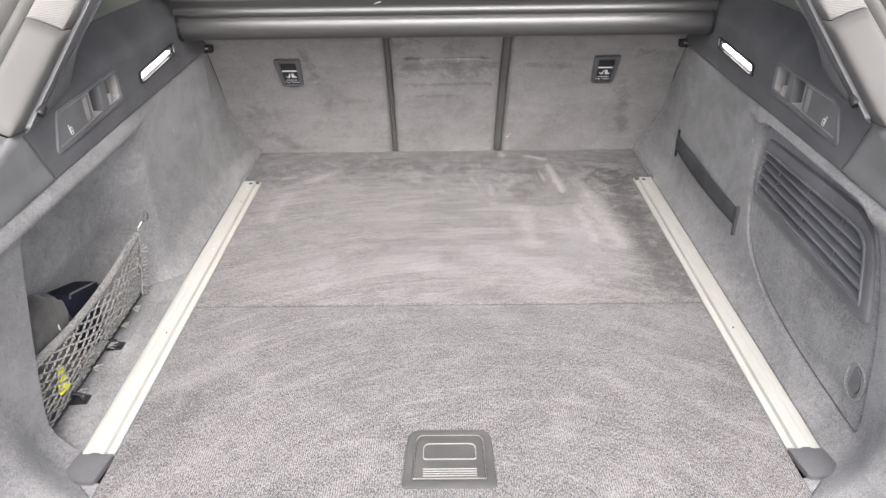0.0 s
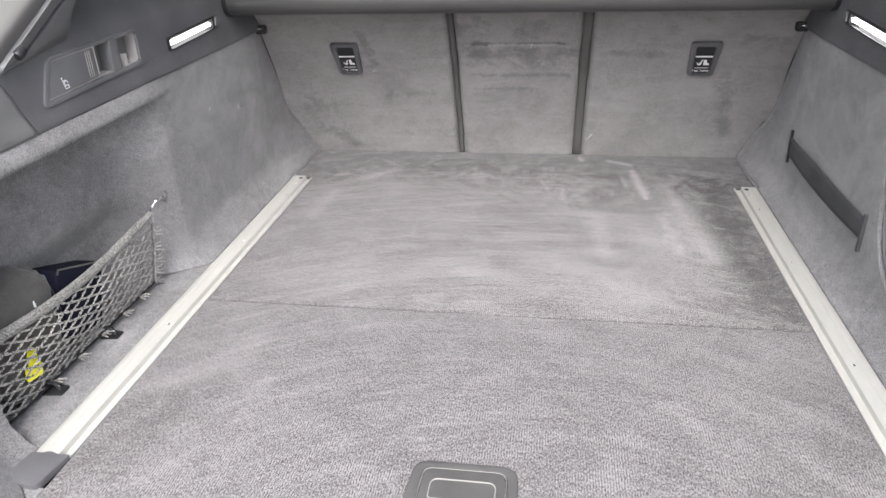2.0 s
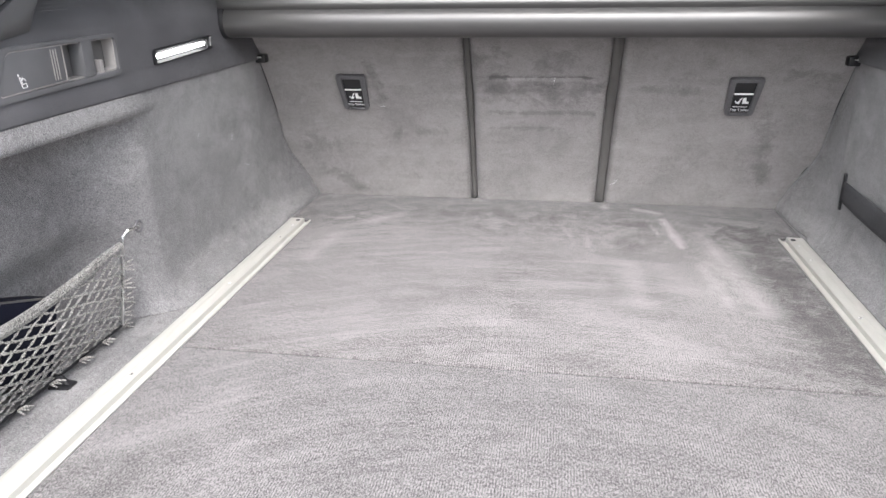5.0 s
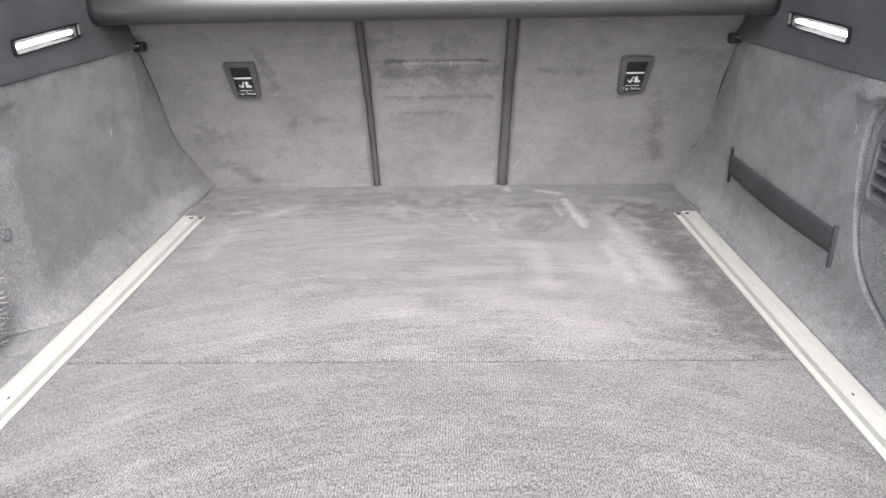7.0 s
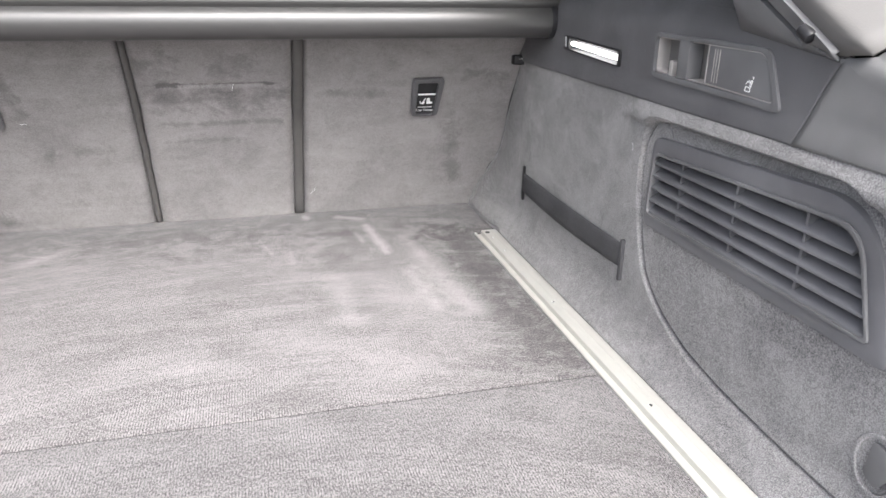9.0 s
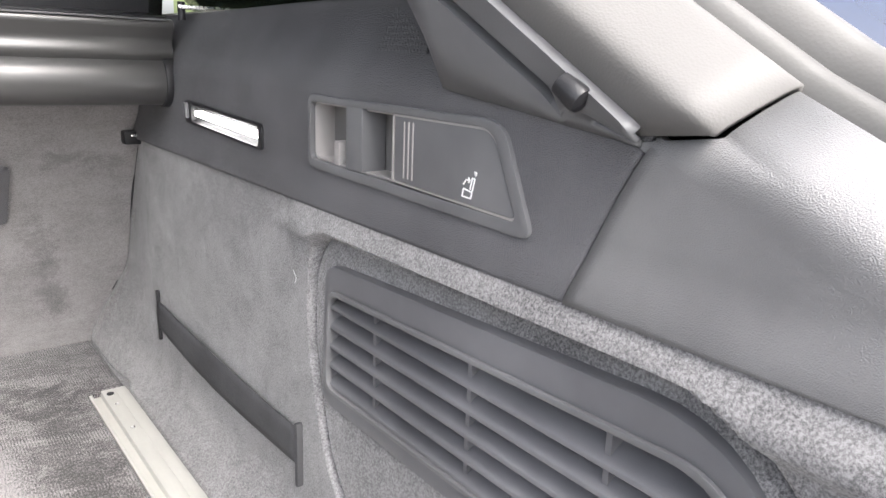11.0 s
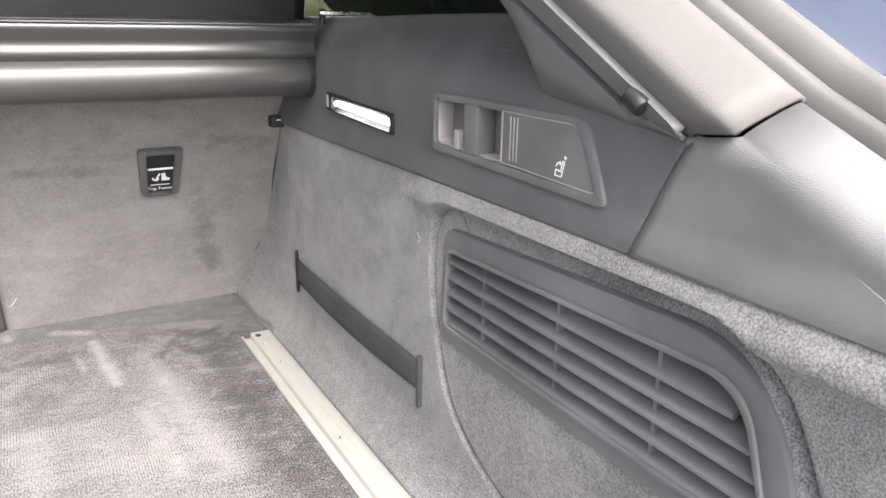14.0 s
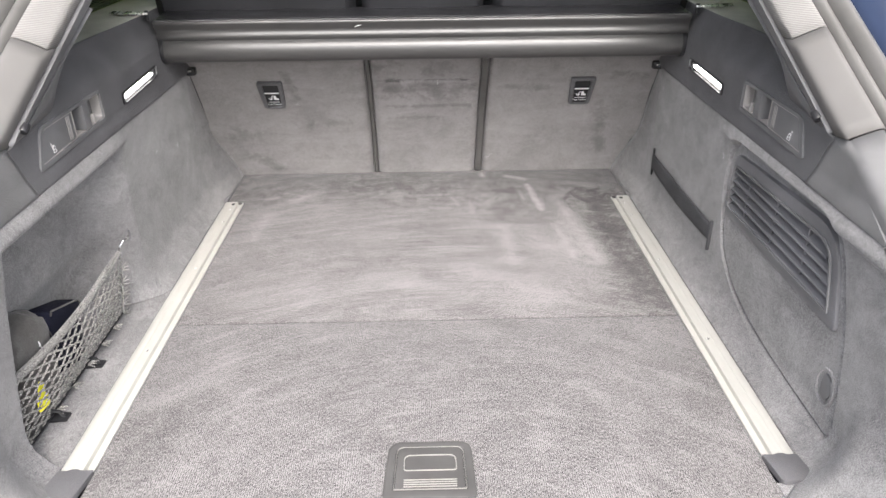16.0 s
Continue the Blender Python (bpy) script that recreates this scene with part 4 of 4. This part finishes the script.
rnd = random.Random(5)
NU, NV = 22, 16
knots = {}
for i in range(NU + 1):
    for j in range(NV + 1):
        q = net_at(min(1, max(0, (i + rnd.uniform(-0.15, 0.15)) / NU)), min(1, max(0, (j + rnd.uniform(-0.15, 0.15)) / NV)))
        knots[i, j] = q + Vector((rnd.uniform(-0.001, 0.001), 0, 0))
cords = bmesh.new()
for i in range(NU):
    for j in range(NV):
        ends = ((i, j), (i + 1, j + 1)) if (i + j) % 2 == 0 else ((i + 1, j), (i, j + 1))
        a, b = knots[ends[0]], knots[ends[1]]
        for turn in (0, math.pi):
            pts = []
            for t in span(0, 1, 4):
                w = 0.0011 * math.sin(math.pi * (0.15 + 0.7 * t))
                pts.append(a.lerp(b, t) + Vector((w * math.cos(turn + 6 * t), 0.7 * w * math.sin(turn + 6 * t), w * math.sin(turn + 6 * t))))
            rows = []
            d = (b - a).normalized()
            u1 = d.cross(Vector((1, 0.1, 0))).normalized() * 0.00098
            u2 = d.cross(u1).normalized() * 0.00098
            ringv = [[cords.verts.new(p + o) for o in (u1, u2, -u1, -u2)] for p in pts]
            for r0, r1 in zip(ringv, ringv[1:]):
                for k in range(4):
                    cords.faces.new((r0[k], r0[(k + 1) % 4], r1[(k + 1) % 4], r1[k]))
part("braided_mesh", cords, CORD, net, "braided grey cords in diamonds")
rows = []
for u in span(0, 1, 40):
    p = net_at(u, 0)
    w = 0.0062 * min(1, 0.35 + 6 * u)
    rows.append([(p.x - 0.0025, p.y, p.z - w), (p.x + 0.0015, p.y, p.z - w * 0.6), (p.x + 0.0028, p.y, p.z), (p.x + 0.0015, p.y, p.z + w * 0.6), (p.x - 0.0025, p.y, p.z + w)])
part("top_band", sheet(rows, True), BAND, net, "woven elastic top band", thick=0.002)
part("bottom_cord", tube([net_at(u, 1) + Vector((0.001, 0, 0.001)) for u in span(0, 1, 40)], 0.0022, 7), BLACK, net, "black lower cord")
part("front_rod", tube([(-0.5505, 0.4515, 0.136), (-0.5545, 0.449, 0.10), (-0.562, 0.446, 0.05), (-0.568, 0.443, 0.014)], 0.0024, 8), STEEL, net, "pale metal rod at the front edge")
for u, v in ((0, 0.28), (0, 0.5), (0, 0.68), (0, 0.85), (0, 1.0), (0.12, 1), (0.25, 1), (0.4, 1), (0.55, 1), (0.7, 1)):
    a, tuft = net_at(u, v), bmesh.new()
    for k in range(3):
        d1 = Vector((0.003, 0.006 + 0.003 * rnd.random(), 0.004 * (k - 1))) if u == 0 else Vector((0.006, 0.004 * (k - 1), 0.002))
        d2 = Vector((0.005, 0.012 + 0.004 * rnd.random(), 0.006 * (k - 1) - 0.002)) if u == 0 else Vector((0.012, 0.006 * (k - 1), 0.001))
        tube([a, a + 1.3 * d1, a + 1.4 * d2], [0.0012, 0.0017, 0.0009], 5, tuft)
    part("loose_end", tuft, CORD, net, "frayed cord end")
hook = thing("net_hook", (-0.55, 0.49, 0.139), "bent steel hook holding the net on the wall", "hook")
part("wire", tube([(-0.551, 0.452, 0.134), (-0.549, 0.455, 0.145), (-0.545, 0.462, 0.151), (-0.543, 0.474, 0.150), (-0.546, 0.487, 0.147), (-0.553, 0.497, 0.146)], 0.0021, 8), STEEL, hook)
part("eye", tube([(-0.549 + 0.0, 0.495 + 0.0085 * math.cos(a), 0.146 + 0.0085 * math.sin(a)) for a in span(0, 6.2, 14)], 0.0018, 6), SMOOTH, hook, "dark eye in the carpet")
for y in (0.167, 0.30):
    foot = thing("anchor_hook", (-0.565, y, 0), "small black hook holding the lower net cord", "hook", "anchor hooks")
    part("base_plate", prism([(-0.575, y - 0.012, -0.001), (-0.548, y - 0.009, -0.001), (-0.548, y + 0.009, -0.001), (-0.575, y + 0.012, -0.001)], (0, 0, 0.004), 0.0015), BLACK, foot)
    part("claw", tube([(-0.555, y, 0.002), (-0.560, y, 0.012), (-0.570, y, 0.013), (-0.575, y, 0.006)], 0.003, 8), BLACK, foot)

# ---- things in the side pocket ----
def cushion(cx, cy, cz, hx, hy, hz, power, crease, seed):
    """A soft filled shape, square in outline, with creases."""
    bm = bmesh.new()
    bmesh.ops.create_icosphere(bm, subdivisions=5, radius=1)
    for v in bm.verts:
        p = Vector([math.copysign(abs(c) ** power, c) for c in v.co])
        n = crease * (noise.noise((p.x * 2 + seed, p.y * 2, p.z * 2)) + 0.5 * noise.noise((p.x * 6, p.y * 5 + seed, p.z * 7)))
        v.co = Vector((cx + hx * p.x * (1 + n), cy + hy * p.y * (1 + n), cz + hz * p.z * (1 + n * 0.6)))
    return bm


pouch = thing("soft_bag", (-0.61, 0.185, 0), "creased grey-brown fabric bag in the side pocket", "bag")
sack = part("body", cushion(-0.602, 0.168, 0.086, 0.034, 0.066, 0.085, 0.55, 0.10, 1.0), BAG_CLOTH, pouch)
part("zip", tube([(-0.610 + 0.03 * math.cos(t), 0.236, 0.085 + 0.06 * math.sin(t)) for t in span(-1.4, 1.9, 14)], 0.0022, 6), BLACK, sack, "black zip")
part("carry_loop", tube([(-0.612, 0.20 + 0.02 * math.cos(t), 0.158 + 0.013 * math.sin(t)) for t in span(0.1, 3.0, 10)], 0.003, 6), BLACK, sack, "black webbing loop")
part("care_label", prism(rounded([(-0.5680, 0.181, 0.108), (-0.5680, 0.186, 0.107), (-0.5690, 0.189, 0.126), (-0.5690, 0.185, 0.128)], 0.0012, 3), (-0.0015, 0, 0), 0.0003), WHITE, sack, "small white label")
case = thing("folded_case", (-0.61, 0.33, 0), "dark navy cloth case leaning in the pocket", "case")
cm = Matrix.Translation((-0.612, 0.286, 0.054)) @ Matrix.Rotation(radians(-22), 4, "X") @ Matrix.Rotation(radians(6), 4, "Z")
shell = part("body", moved(box(-0.024, 0.024, -0.062, 0.060, -0.042, 0.064, 0.010), cm), NAVY_CLOTH, case)
part("piping", moved(tube([(0.023, -0.060, 0.056), (0.021, -0.054, 0.062), (0.021, 0.05, 0.063), (0.023, 0.058, 0.056)], 0.0016, 6), cm), BAG_CLOTH, shell, "grey piped edge")
part("pale_label", moved(box(0.0235, 0.0245, -0.060, -0.055, -0.02, 0.004), cm), WHITE, shell, "small white label")
tag = thing("yellow_tag", (-0.596, 0.158, 0.05), "bright yellow tag hanging behind the net", "tag")
part("leaf", prism(rounded([(-0.5630, 0.130, 0.040), (-0.5622, 0.158, 0.036), (-0.5630, 0.161, 0.055), (-0.5638, 0.150, 0.060), (-0.5638, 0.134, 0.058)], 0.005, 4), (-0.002, 0, 0), 0.0006), YELLOW, tag)
part("tip", prism(rounded([(-0.5630, 0.140, 0.058), (-0.5630, 0.156, 0.057), (-0.5646, 0.161, 0.072), (-0.5650, 0.154, 0.080), (-0.5646, 0.144, 0.072)], 0.004, 3), (-0.002, 0, 0), 0.0005), YELLOW, tag)

# ---- lint caught in the carpets ----
LINT = [((-0.5485, 0.70, 0.235), (0, 1, 0.6)), ((-0.5485, 0.82, 0.205), (0, 0.7, 1)), ((-0.5485, 0.875, 0.14), (0, 1, -0.3)), ((0.5485, 0.545, 0.262), (0, 0.3, 1)), 
        ((0.166, 1.128, 0.058), (1, 0, 0.4)), ((-0.32, 1.052, 0.225), (1, 0, -0.6)), ((0.03, 1.018, 0.285), (0.3, 0, 1))]
for n, (at, along) in enumerate(LINT):
    way = Vector(along).normalized() * (0.009 + 0.006 * rnd.random())
    side_way = Vector((along[1], along[2], along[0])).normalized() * 0.004
    if abs(at[0]) > 0.5:
        side_way.x = 0
    if at[2] == 0.001:
        side_way.z = 0
    pts = [Vector(at) + way * (t - 0.5) + side_way * math.sin(3.2 * t + n) for t in span(0, 1, 7)]
    lint = part("lint_thread", tube(pts, 0.00022, 4), WHITE)
    tagged(lint, "tiny pale thread of lint on the carpet", "lint", "lint threads")
